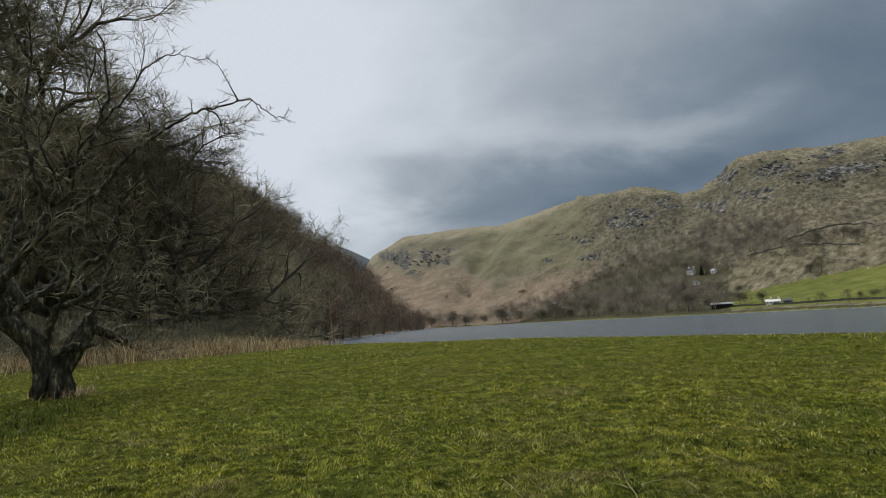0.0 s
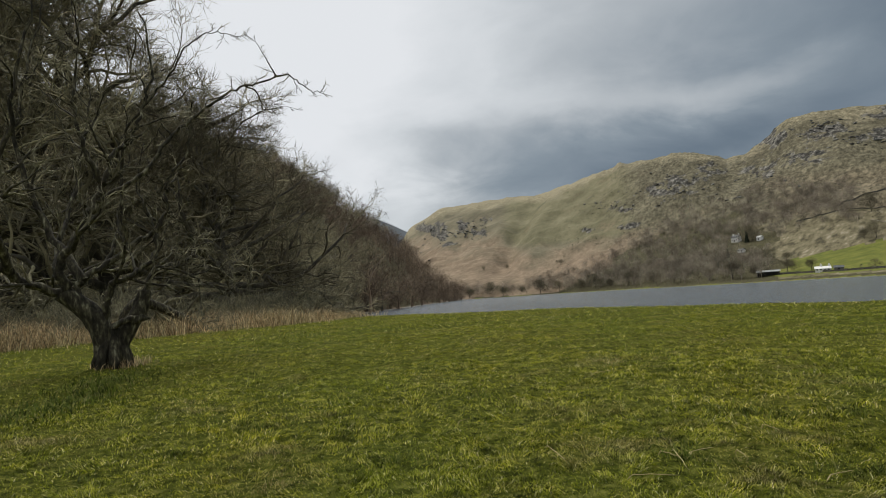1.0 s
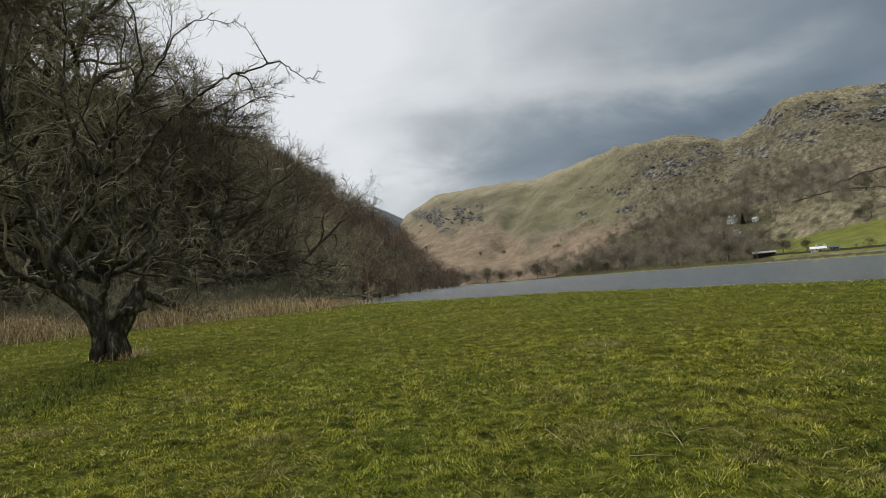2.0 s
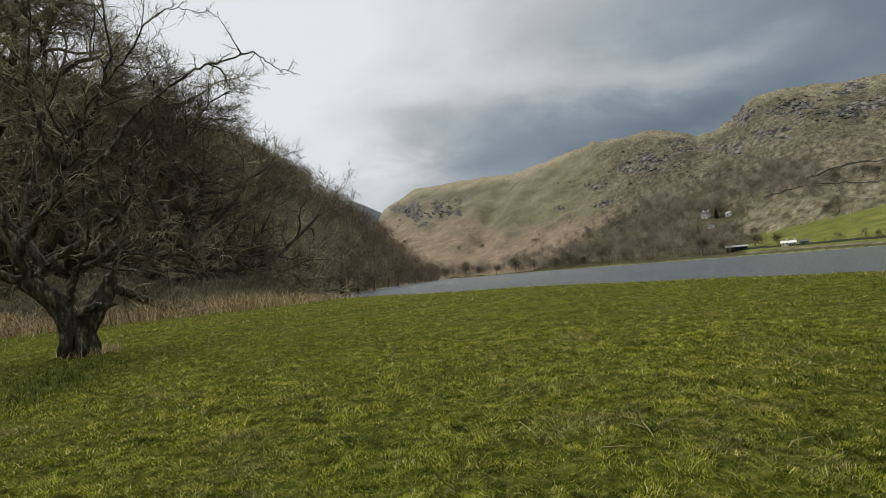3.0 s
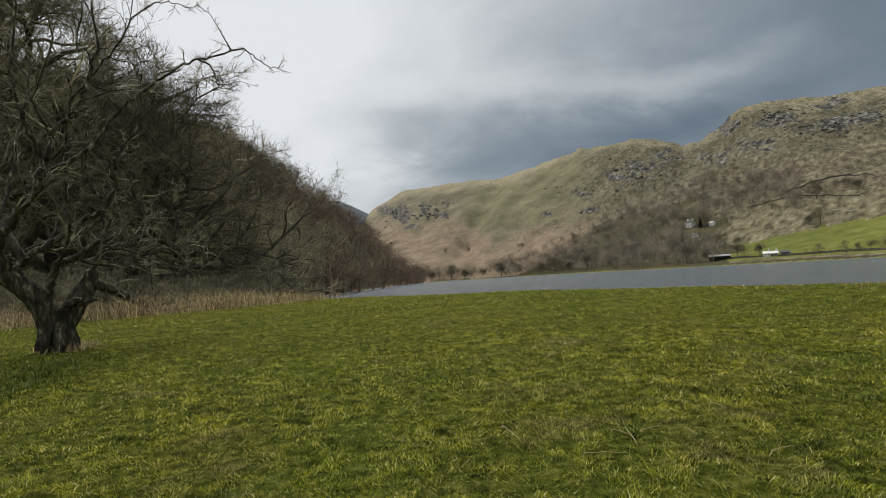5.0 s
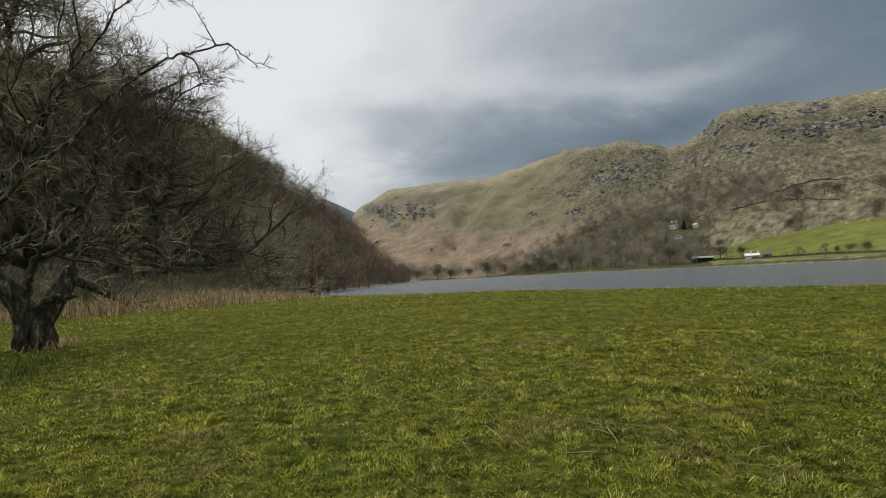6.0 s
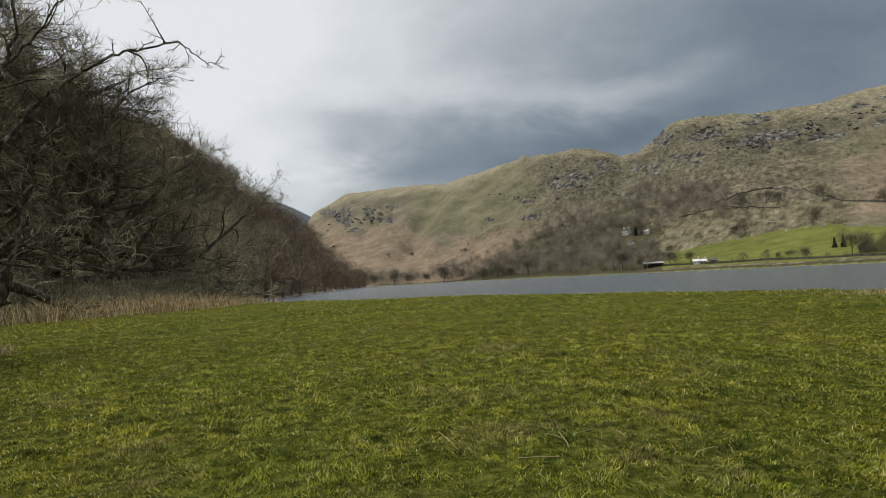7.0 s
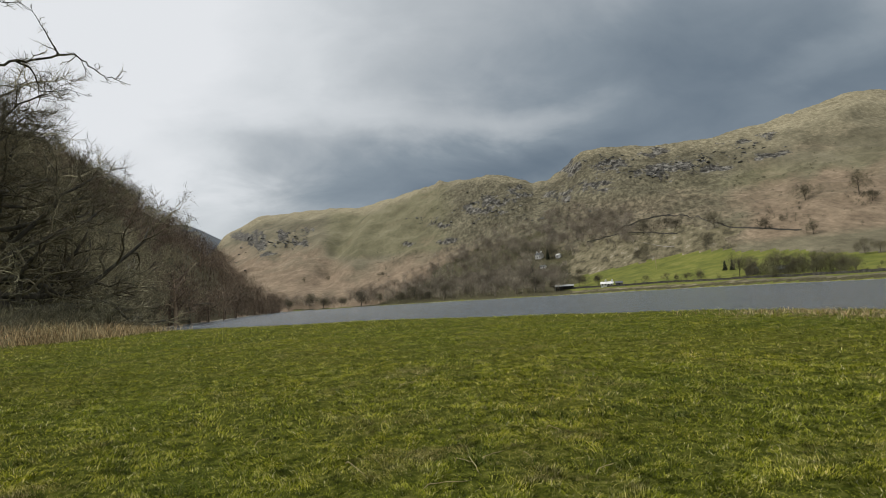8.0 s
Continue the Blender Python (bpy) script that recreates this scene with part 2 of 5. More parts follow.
FIELD = field_material()
FELL = fell_material()
WATER = water_material()
MEADOW = mat("bright_meadow", [(0.35, (0.092, 0.108, 0.022)), (0.55, (0.145, 0.156, 0.032)), (0.75, (0.205, 0.20, 0.062))], scale=0.12, detail=8, bump=0.4, bump_scale=0.8, patch=0.2, patch_scale=0.02, coords="Position", spec=0.1)
ROUGH_PASTURE = mat("rough_pasture", [(0.38, (0.060, 0.053, 0.031)), (0.47, (0.128, 0.113, 0.066)), (0.57, (0.172, 0.150, 0.092)), (0.66, (0.27, 0.240, 0.17))], scale=0.22, detail=9, bump=0.2, bump_scale=0.4, stretch=(1, 0.35, 0.8), turn=38, patch=0.3, patch_scale=0.03, coords="Position", spec=0.1)
SHORE = mat("shingle_shore", [(0.35, (0.11, 0.10, 0.085)), (0.55, (0.24, 0.225, 0.195)), (0.7, (0.36, 0.34, 0.30))], scale=2.5, detail=8, bump=0.6, coords="Position", spec=0.2)
WOOD_FLOOR = mat("leaf_litter", [(0.35, (0.038, 0.034, 0.019)), (0.55, (0.082, 0.074, 0.038)), (0.72, (0.14, 0.138, 0.055))], scale=0.8, detail=8, bump=0.8, coords="Position", spec=0.1)
# far ridge: the blue-grey of distance haze is put into its colour
DISTANT = mat("distant_haze_ridge", [(0.35, (0.10, 0.112, 0.125)), (0.7, (0.165, 0.18, 0.195))], scale=0.01, bump=0.3, coords="Position", spec=0.05)
HAW_BARK = mat("hawthorn_bark", [(0.36, (0.012, 0.010, 0.006)), (0.50, (0.040, 0.035, 0.022)), (0.59, (0.105, 0.096, 0.058)), (0.70, (0.33, 0.315, 0.22))], scale=14, detail=9, bump=1.0, bump_scale=16, patch=0.5, patch_scale=2.2, stretch=(1, 1, 0.35))
HAW_TWIG = mat("hawthorn_twigs", [(0.35, (0.045, 0.040, 0.026)), (0.52, (0.19, 0.173, 0.108)), (0.68, (0.50, 0.47, 0.31))], scale=2.2, bump=0.0, patch=0.4, patch_scale=0.5, island=0.4)
BARK = mat("dark_bark", [(0.35, (0.035, 0.031, 0.025)), (0.55, (0.085, 0.077, 0.058)), (0.75, (0.18, 0.17, 0.125))], scale=2.5, bump=0.9, bump_scale=6, patch=0.3, vary=0.2, stretch=(1, 1, 0.3))
TWIG = mat("bare_twigs", [(0.35, (0.128, 0.114, 0.068)), (0.52, (0.30, 0.267, 0.162)), (0.68, (0.54, 0.495, 0.316))], scale=0.5, bump=0.0, patch=0.35, patch_scale=0.12, island=0.6, vary=0.3)
MID_TWIG = mat("brown_bare_twigs", [(0.35, (0.082, 0.070, 0.042)), (0.52, (0.195, 0.168, 0.100)), (0.68, (0.39, 0.345, 0.215))], scale=0.5, bump=0.0, patch=0.35, patch_scale=0.12, island=0.6, vary=0.3)
FAR_TWIG = mat("far_bare_twigs", [(0.35, (0.080, 0.057, 0.039)), (0.52, (0.165, 0.119, 0.080)), (0.70, (0.32, 0.25, 0.175))], scale=0.07, bump=0.0, patch=0.35, patch_scale=0.05, island=0.4, coords="Position")
SCRUB = mat("hill_scrub", [(0.38, (0.115, 0.096, 0.073)), (0.50, (0.25, 0.213, 0.165)), (0.62, (0.42, 0.375, 0.29))], scale=0.10, detail=3, bump=0.0, patch=0.4, patch_scale=0.03, island=0.2, coords="Position")
THORN = mat("dark_thorn", [(0.35, (0.045, 0.043, 0.028)), (0.55, (0.095, 0.09, 0.055)), (0.75, (0.15, 0.145, 0.08))], scale=0.05, bump=0.0, patch=0.3, patch_scale=0.02, island=0.35, coords="Position")
CRAG_ROCK = mat("crag_rock", [(0.35, (0.07, 0.07, 0.066)), (0.55, (0.16, 0.158, 0.145)), (0.75, (0.32, 0.31, 0.28))], scale=0.35, detail=8, bump=0.8, patch=0.3, island=0.35, coords="Position")
PALE_TWIG = mat("pale_lichen_twigs", [(0.35, (0.26, 0.245, 0.20)), (0.7, (0.55, 0.53, 0.45))], scale=0.5, bump=0.0, island=0.3)
WALLING = mat("dark_field_wall", [(0.35, (0.045, 0.042, 0.036)), (0.6, (0.10, 0.095, 0.082)), (0.8, (0.18, 0.17, 0.15))], scale=0.8, detail=8, bump=0.8, coords="Position")
HEDGE = mat("hedge_twigs", [(0.38, (0.050, 0.046, 0.028)), (0.52, (0.115, 0.108, 0.062)), (0.66, (0.22, 0.21, 0.12))], scale=0.15, detail=3, bump=0.0, patch=0.4, patch_scale=0.05, island=0.2, coords="Position")
SCRUB_ONE = mat("shore_tree_twigs", [(0.35, (0.075, 0.066, 0.042)), (0.55, (0.15, 0.133, 0.085)), (0.75, (0.25, 0.225, 0.14))], scale=0.3, bump=0.0, patch=0.3, island=0.35, vary=0.35)
CONIFER = mat("conifer_needles", [(0.35, (0.012, 0.018, 0.011)), (0.6, (0.03, 0.042, 0.02))], scale=0.8, bump=0.0, island=0.4, vary=0.3)
GRASS = blade_material("grass_blades", [(0.0, (0.035, 0.047, 0.004)), (0.25, (0.172, 0.198, 0.013)), (0.55, (0.32, 0.338, 0.031)), (0.80, (0.42, 0.422, 0.080)), (0.93, (0.57, 0.52, 0.19)), (1.0, (0.84, 0.77, 0.48))], withered=0.75)
WEED = blade_material("dark_weed_leaves", [(0.0, (0.055, 0.078, 0.015)), (0.6, (0.13, 0.165, 0.03)), (1.0, (0.24, 0.24, 0.09))])
REED = blade_material("dead_reeds", [(0.0, (0.17, 0.115, 0.065)), (0.5, (0.46, 0.345, 0.215)), (1.0, (0.78, 0.65, 0.45))], 0.75)
STRAW = mat("straw_stalk", [(0.3, (0.34, 0.27, 0.14)), (0.7, (0.52, 0.43, 0.25))], scale=20, bump=0.1)
WHITEWASH = mat("whitewashed_wall", [(0.3, (0.70, 0.69, 0.66)), (0.7, (0.82, 0.81, 0.79))], scale=0.8, bump=0.2, patch=0.1, patch_scale=0.2)
STONE = mat("grey_stone_wall", [(0.3, (0.10, 0.095, 0.085)), (0.55, (0.20, 0.19, 0.17)), (0.75, (0.31, 0.30, 0.27))], scale=1.6, detail=8, bump=0.9, patch=0.25)
SLATE = mat("slate_roof", [(0.3, (0.055, 0.06, 0.066)), (0.7, (0.13, 0.135, 0.14))], scale=1.5, bump=0.4, rough=0.6, patch=0.2, stretch=(1, 1, 3))
TIN = mat("pale_sheet_roof", [(0.3, (0.30, 0.31, 0.31)), (0.7, (0.46, 0.47, 0.47))], scale=0.5, bump=0.1, rough=0.5, metal=0.2)
DARK = mat("dark_opening", [(0.3, (0.012, 0.012, 0.013)), (0.7, (0.03, 0.03, 0.03))], scale=2, bump=0.0, rough=0.3)

# ---- height of the land ----


def lattice(ix, iy, seed):
    h = (ix.astype(np.int64) * 374761393 + iy.astype(np.int64) * 668265263 + seed * 974634777) & 0xFFFFFFFF
    h = ((h ^ (h >> 13)) * 1274126177) & 0xFFFFFFFF
    return ((h ^ (h >> 16)) & 0xFFFF) / 65535.0


def value_noise(x, y, seed):
    x0, y0 = np.floor(x), np.floor(y)
    u, v = x - x0, y - y0
    u, v = u * u * u * (u * (u * 6 - 15) + 10), v * v * v * (v * (v * 6 - 15) + 10)
    a, b = lattice(x0, y0, seed), lattice(x0 + 1, y0, seed)
    c, e = lattice(x0, y0 + 1, seed), lattice(x0 + 1, y0 + 1, seed)
    return (a + (b - a) * u) * (1 - v) + (c + (e - c) * u) * v


def fbm(x, y, octaves=5, seed=1, ridged=False):
    out, amp, total = 0.0, 1.0, 0.0
    for i in range(octaves):
        v = value_noise(x * 2 ** i + 17.3 * i, y * 2 ** i - 9.1 * i, seed + i) * 2 - 1
        out = out + amp * ((1 - 2 * np.abs(v)) if ridged else v)
        total += amp
        amp *= 0.5
    return out / total


def smooth(a, b, v):
    t = np.clip((v - a) / (b - a), 0, 1)
    return t * t * (3 - 2 * t)


LAKE = [(-11, 39), (0.5, 27.5), (8, 20), (12.8, 13.5), (14.5, 8), (18, -6), (42, -55), (110, -30)]
for _az, _r in ((75, 130), (60, 150), (52, 175), (45, 215), (38, 255), (30, 292), (23, 335), (16, 420), (8, 520), (-1.4, 530)):
    LAKE.append((_r * math.sin(radians(_az)), _r * math.cos(radians(_az))))
LAKE += [(-19, 300), (-23.5, 120), (-20, 64)]

SHORE_AZ = [-180, -100, -30, -14, -1.4, 8, 16, 23, 30, 38, 45, 52, 60, 75, 95, 120, 180]
SHORE_R = [200, 200, 220, 500, 530, 520, 420, 335, 292, 255, 215, 175, 150, 130, 125, 150, 200]
SKY_AZ = [-180, -60, -16, -10, -7.6, -6.1, -3, 0, 4, 7, 10, 14.2, 14.7, 15.6, 18.6, 19.4, 20, 22.1, 23.9, 25.2, 26.4, 27.4, 28.3, 28.9, 30.2, 32.3, 34.7, 37, 40, 44, 48.4, 50.8, 53, 75, 110, 180]
SKY_EL = [4, 4, 1.2, 1.8, 4.6, 6.9, 8.75, 9.1, 9.4, 9.4, 10.2, 11.25, 11.65, 11.4, 11.5, 11.85, 11.75, 11.3, 10.5, 10.7, 11.25, 11.85, 12.7, 12.95, 13.15, 13.0, 12.8, 12.6, 12.7, 13.1, 13.8, 14.2, 13.8, 12, 7, 4]
RIDGE_AZ = [-180, -16, -6, 8, 20, 26, 32, 40, 53, 75, 180]
RIDGE_R = [1300, 1500, 1450, 1180, 940, 850, 770, 740, 800, 900, 1300]
BROAD_AZ = [-180, -60, -16, -10, -6, 0, 10, 20, 30, 40, 53, 75, 110, 180]
BROAD_EL = [4, 4, 1.2, 2.0, 6.5, 8.8, 10.2, 11.0, 12.2, 12.8, 13.6, 12, 7, 4]

# crags: bearing, height over the eye, half widths in degrees, roughness in metres
CRAGS = [(-3.0, 6.3, 1.6, 0.9, 13), (0.2, 6.6, 1.5, 0.8, 13), (19.0, 8.8, 2.0, 1.2, 8), (13.5, 8.0, 1.6, 0.6, 6), (27.7, 12.0, 0.9, 0.6, 4), (31.5, 12.0, 2.0, 0.6, 7),
         (35.0, 10.3, 2.6, 0.5, 8), (40.5, 11.0, 3.0, 0.5, 6), (25.0, 8.0, 2.5, 1.2, 3)]


def lake_distance(x, y):
    """Metres inside the lake's shore line (outside: minus)."""
    best = np.full(x.shape, 1e9)
    inside = np.zeros(x.shape, bool)
    for (ax, ay), (bx, by) in zip(LAKE, LAKE[1:] + LAKE[:1]):
        ex, ey = bx - ax, by - ay
        t = np.clip(((x - ax) * ex + (y - ay) * ey) / (ex * ex + ey * ey), 0, 1)
        best = np.minimum(best, np.hypot(x - ax - t * ex, y - ay - t * ey))
        if ay != by:
            inside ^= ((ay > y) != (by > y)) & (x < (bx - ax) * (y - ay) / (by - ay) + ax)
    wob = 0.06 * np.minimum(best, 20) + 0.4
    return np.where(inside, best, -best) + wob * fbm(x * 0.05, y * 0.05, 3, 40)


def wood_foot(y):
    return -25 + 10 * smooth(100, 500, y) - 8 * np.exp(-((y - 25) / 45.0) ** 2) - 0.7 * np.maximum(0, y - 520)


def land(x, y):
    """Height of the ground at arrays of places."""
    x, y = np.asarray(x, float), np.asarray(y, float)
    r, az = np.hypot(x, y), np.degrees(np.arctan2(x, y))
    field = 0.40 * np.tanh(y / 10.0) + 0.032 * fbm(x * 0.35, y * 0.35, 3, 3) * smooth(1.5, 5, r) + 0.024 * fbm(x * 2.3, y * 2.3, 3, 4) * (1 - smooth(20, 40, r))
    shore_r = np.interp(az, SHORE_AZ, SHORE_R)
    base = field + (-0.3 - field) * smooth(45, 120, r)
    # far hills: a gentle skirt, then the steep side up to the ridge
    sky = np.interp(az, SKY_AZ, SKY_EL)
    ridge_r = np.interp(az, RIDGE_AZ, RIDGE_R)
    el0 = np.degrees(np.arctan((-0.3 - EYE_Z) / shore_r))
    skirt_r = shore_r + 60 + 50 * smooth(18, 30, az)
    el1 = np.minimum(1.2 + 0.9 * smooth(22, 34, az) * (1 - smooth(46, 58, az)), sky * 0.3)
    q1 = np.clip((r - shore_r) / (skirt_r - shore_r), 0, 1)
    q2 = np.clip((r - skirt_r) / (ridge_r - skirt_r), 0, 1)
    broad = np.interp(az, BROAD_AZ, BROAD_EL)
    sky = broad + (sky - broad) * smooth(0.35, 0.95, q2)
    el = el0 + (el1 - el0) * q1 ** 1.4 + (sky - el1) * (1 - (1 - q2) ** 1.45)
    over = np.maximum(0, r - ridge_r)
    hill = EYE_Z + np.minimum(r, ridge_r) * np.tan(np.radians(el)) - 0.06 * over
    bite = smooth(0.03, 0.25, q2) * (1 - smooth(0.80, 0.99, q2))
    crag = 8.0 * fbm(x * 0.011, y * 0.011, 6, 21, True) + 16.0 * fbm(x * 0.0035, y * 0.0035, 3, 31)
    knoll = 3.2 * fbm(x * 0.03, y * 0.03, 4, 51, True) + 2.2 * smooth(0.7, 0.95, q2) * fbm(x * 0.045, y * 0.045, 3, 52, True)
    # a gill runs down between the two fells, with a spur beside it
    gill = az - 3.0 - 5.4 * (q2 - 0.12)
    reach = smooth(0.02, 0.2, q2) * (1 - smooth(0.62, 0.95, q2))
    gully = reach * (13.0 * np.exp(-(gill / 1.0) ** 2) - 7.0 * np.exp(-((gill - 2.4) / 1.5) ** 2))
    hill = hill + bite * crag + smooth(0.05, 0.3, q2) * knoll - gully
    rough = 0.0
    for a0, e0, wa, we, amp in CRAGS:
        rough = rough + amp * np.exp(-((az - a0) / wa) ** 2 - ((el - e0) / we) ** 2)
    hill = hill + rough * (fbm(x * 0.03, y * 0.03, 4, 25, True) + 0.5 * fbm(x * 0.1, y * 0.1, 3, 26, True))
    z = np.where(r > shore_r, hill, base)
    # a last blue ridge behind the dale
    far_el = np.interp(az, [-40, -20, -12, -9.2, -7.5, -5.9, -3, 2], [5, 7.0, 8.6, 8.4, 7.75, 6.95, 5.0, 2.0])
    peak = EYE_Z + 2600 * np.tan(np.radians(far_el)) + 14 * fbm(x * 0.004, y * 0.004, 4, 71)
    z = np.maximum(z, np.where((az > -60) & (az < 20), peak - 0.5 * np.abs(r - 2600), -50))
    # the steep wooded side
    d = wood_foot(y) - x + 4 * fbm(x * 0.03, y * 0.03, 3, 61)
    steep = np.where(d > 0, 500 * (1 - np.exp(-np.maximum(d, 0) * 1.0 / 500)), 0)
    # the brow above the near trees lies lower than the bank further on
    brow = r * np.tan(np.radians(np.interp(az, [-90, -60, -36, -28, -22, -18, -10], [16, 18.5, 20, 22.5, 26, 34, 44])))
    steep = brow * (1 - np.exp(-steep / np.maximum(brow, 1.0) - 0.35 * (steep / np.maximum(brow, 1.0)) ** 2))
    steep = steep * smooth(-160, 20, y) * (1 - smooth(600, 1500, y)) + 2.5 * fbm(x * 0.02, y * 0.02, 4, 66) * smooth(5, 30, d)
    z = np.where(d > 0, np.maximum(z, base + steep), z)
    # the bank falls to the lake and goes on under it
    sd = lake_distance(x, y)
    bank = np.where(r < 70, 4.0, 9.0)
    k = smooth(0, 1, -sd / bank)
    dry = WATER_Z + 0.05 + (z - WATER_Z - 0.05) * k
    return np.where(sd > 0, WATER_Z - np.minimum(0.10 * sd, 3.0) + 0.05, np.where(-sd < bank, dry, z))


def ground_at(x, y):
    return float(land(np.array([x]), np.array([y]))[0])


def meet(az, el, r0=100.0, r1=1600.0, steps=420):
    """Where sight lines from the eye, by bearing and height in degrees, first meet the land: an array N x 3."""
    az, el = np.atleast_1d(np.asarray(az, float)), np.atleast_1d(np.asarray(el, float))
    r = np.geomspace(r0, r1, steps)[None]
    a = np.radians(az)[:, None]
    z = land(r * np.sin(a), r * np.cos(a))
    hit = np.degrees(np.arctan2(z - EYE_Z, np.broadcast_to(r, z.shape))) >= el[:, None]
    i = np.where(hit.any(1), hit.argmax(1), steps // 2)
    rr = r[0][i]
    x, y = rr * np.sin(np.radians(az)), rr * np.cos(np.radians(az))
    return np.stack([x, y, land(x, y)], 1)


# ---- mesh helpers ----


def mesh_from(name, verts, faces, mats, index=None, flat=False):
    """A mesh from arrays: faces of one size, or a list of arrays of several sizes."""
    me = bpy.data.meshes.new(name)
    groups = faces if isinstance(faces, list) else [faces]
    groups = [g for g in groups if len(g)]
    loops = np.concatenate([g.ravel() for g in groups]).astype(np.int32)
    sizes = np.concatenate([np.full(len(g), g.shape[1]) for g in groups])
    starts = np.concatenate([[0], np.cumsum(sizes)[:-1]]).astype(np.int32)
    me.vertices.add(len(verts))
    me.vertices.foreach_set("co", np.asarray(verts, np.float32).ravel())
    me.loops.add(len(loops))
    me.loops.foreach_set("vertex_index", loops)
    me.polygons.add(len(sizes))
    me.polygons.foreach_set("loop_start", starts)
    if index is not None:
        me.polygons.foreach_set("material_index", np.asarray(index, np.int32))
    me.polygons.foreach_set("use_smooth", np.full(len(sizes), not flat))
    for m in mats:
        me.materials.append(m)
    me.update(calc_edges=True)
    return me


def part(name, bm, material, parent, label=""):
    """Links a bmesh, or a ready mesh, as one part under a thing."""
    if isinstance(bm, bmesh.types.BMesh):
        me = bpy.data.meshes.new(name)
        bm.to_mesh(me)
        bm.free()
        me.materials.append(material)
    else:
        me = bm
    ob = new(name, me)
    ob.parent = parent
    if label:
        ob["label"] = label
    return ob


def tubes(lines):
    """Tapered tubes round poly-lines, given as (points, radii, sides); a last radius of 0 makes a tip."""
    groups = {}
    for p, r, s in lines:
        groups.setdefault((len(p), s), []).append((p, r))
    verts, tri, quad, base = [], [], [], 0
    for (n, s), items in groups.items():
        P = np.array([i[0] for i in items], float)
        R = np.array([i[1] for i in items], float)
        T = np.gradient(P, axis=1)
        T /= np.linalg.norm(T, axis=2, keepdims=True) + 1e-9
        ref = np.where(np.abs(T[:, :1, 2:3]) > 0.9, np.array([1.0, 0, 0]), np.array([0, 0, 1.0]))
        A = np.cross(T, np.broadcast_to(ref, T.shape))
        A /= np.linalg.norm(A, axis=2, keepdims=True) + 1e-9
        B = np.cross(T, A)
        ang = np.arange(s) * 2 * np.pi / s
        ring = P[:, :, None] + R[:, :, None, None] * (A[:, :, None] * np.cos(ang)[:, None] + B[:, :, None] * np.sin(ang)[:, None])
        count = len(items)
        body = ring[:, : n - 1].reshape(count, -1, 3)
        V = np.concatenate([body, P[:, -1:]], axis=1)
        per = V.shape[1]
        j = np.arange(s)
        k = (j + 1) % s
        off = base + np.arange(count)[:, None, None] * per
        if n > 2:
            q = np.concatenate([np.stack([i * s + j, i * s + k, (i + 1) * s + k, (i + 1) * s + j], 1) for i in range(n - 2)])
            quad.append((q[None] + off).reshape(-1, 4))
        t = np.stack([(n - 2) * s + j, (n - 2) * s + k, np.full(s, (n - 1) * s)], 1)
        tri.append((t[None] + off).reshape(-1, 3))
        verts.append(V.reshape(-1, 3))
        base += count * per
    faces = [np.concatenate(f) if f else np.zeros((0, w), int) for f, w in ((quad, 4), (tri, 3))]
    return np.concatenate(verts), faces


def join(sets):
    V, Q, T, base = [], [], [], 0
    for v, (q, t) in sets:
        V.append(v)
        Q.append(q + base)
        T.append(t + base)
        base += len(v)
    return np.concatenate(V), [np.concatenate(Q), np.concatenate(T)]


def unit(v):
    return v / (np.linalg.norm(v) + 1e-9)


def branch(rng, p, d, length, r0, r1, seg, wobble, lift):
    """A wandering poly-line."""
    pts, rad = [p], [r0]
    for i in range(seg):
        d = unit(d + wobble * rng.normal(size=3) + np.array([0, 0, lift]))
        p = p + d * (length / seg)
        pts.append(p)
        rad.append(r0 + (r1 - r0) * (i + 1) / seg)
    return np.array(pts), np.array(rad), d


def offshoot(rng, d, angle):
    side = unit(np.cross(d, rng.normal(size=3)))
    return unit(d * math.cos(angle) + side * math.sin(angle))


def sprout(rng, line, levels, out):
    """Children along a line, level by level; each level is (count, length, spread, wobble, lift, segments, sides, least radius)."""
    if not levels:
        return
    count, length, spread, wobble, lift, seg, sides, least = levels[0]
    pts, rad = line
    n = len(pts) - 1
    for i in range(count):
        t = (0.22 + 0.78 * (i + rng.random()) / count) * n
        a = min(int(t), n - 1)
        f = t - a
        p = pts[a] * (1 - f) + pts[a + 1] * f
        r = rad[a] * (1 - f) + rad[a + 1] * f
        d = offshoot(rng, unit(pts[a + 1] - pts[a]), spread * rng.uniform(0.6, 1.25))
        ln = length * rng.uniform(0.55, 1.25) * (1.15 - 0.45 * t / n)
        r0 = max(r * 0.62, least)
        q, w, _ = branch(rng, p, d, ln, r0, max(r0 * 0.35, least * 0.5), seg, wobble, lift)
        out.append((q, w, sides, len(levels)))
        sprout(rng, (q, w), levels[1:], out)


# ---- ground, one sheet to the horizon ----


GROUND_MATERIALS = [FIELD, FELL, MEADOW, SHORE, WOOD_FLOOR, ROUGH_PASTURE, DISTANT]
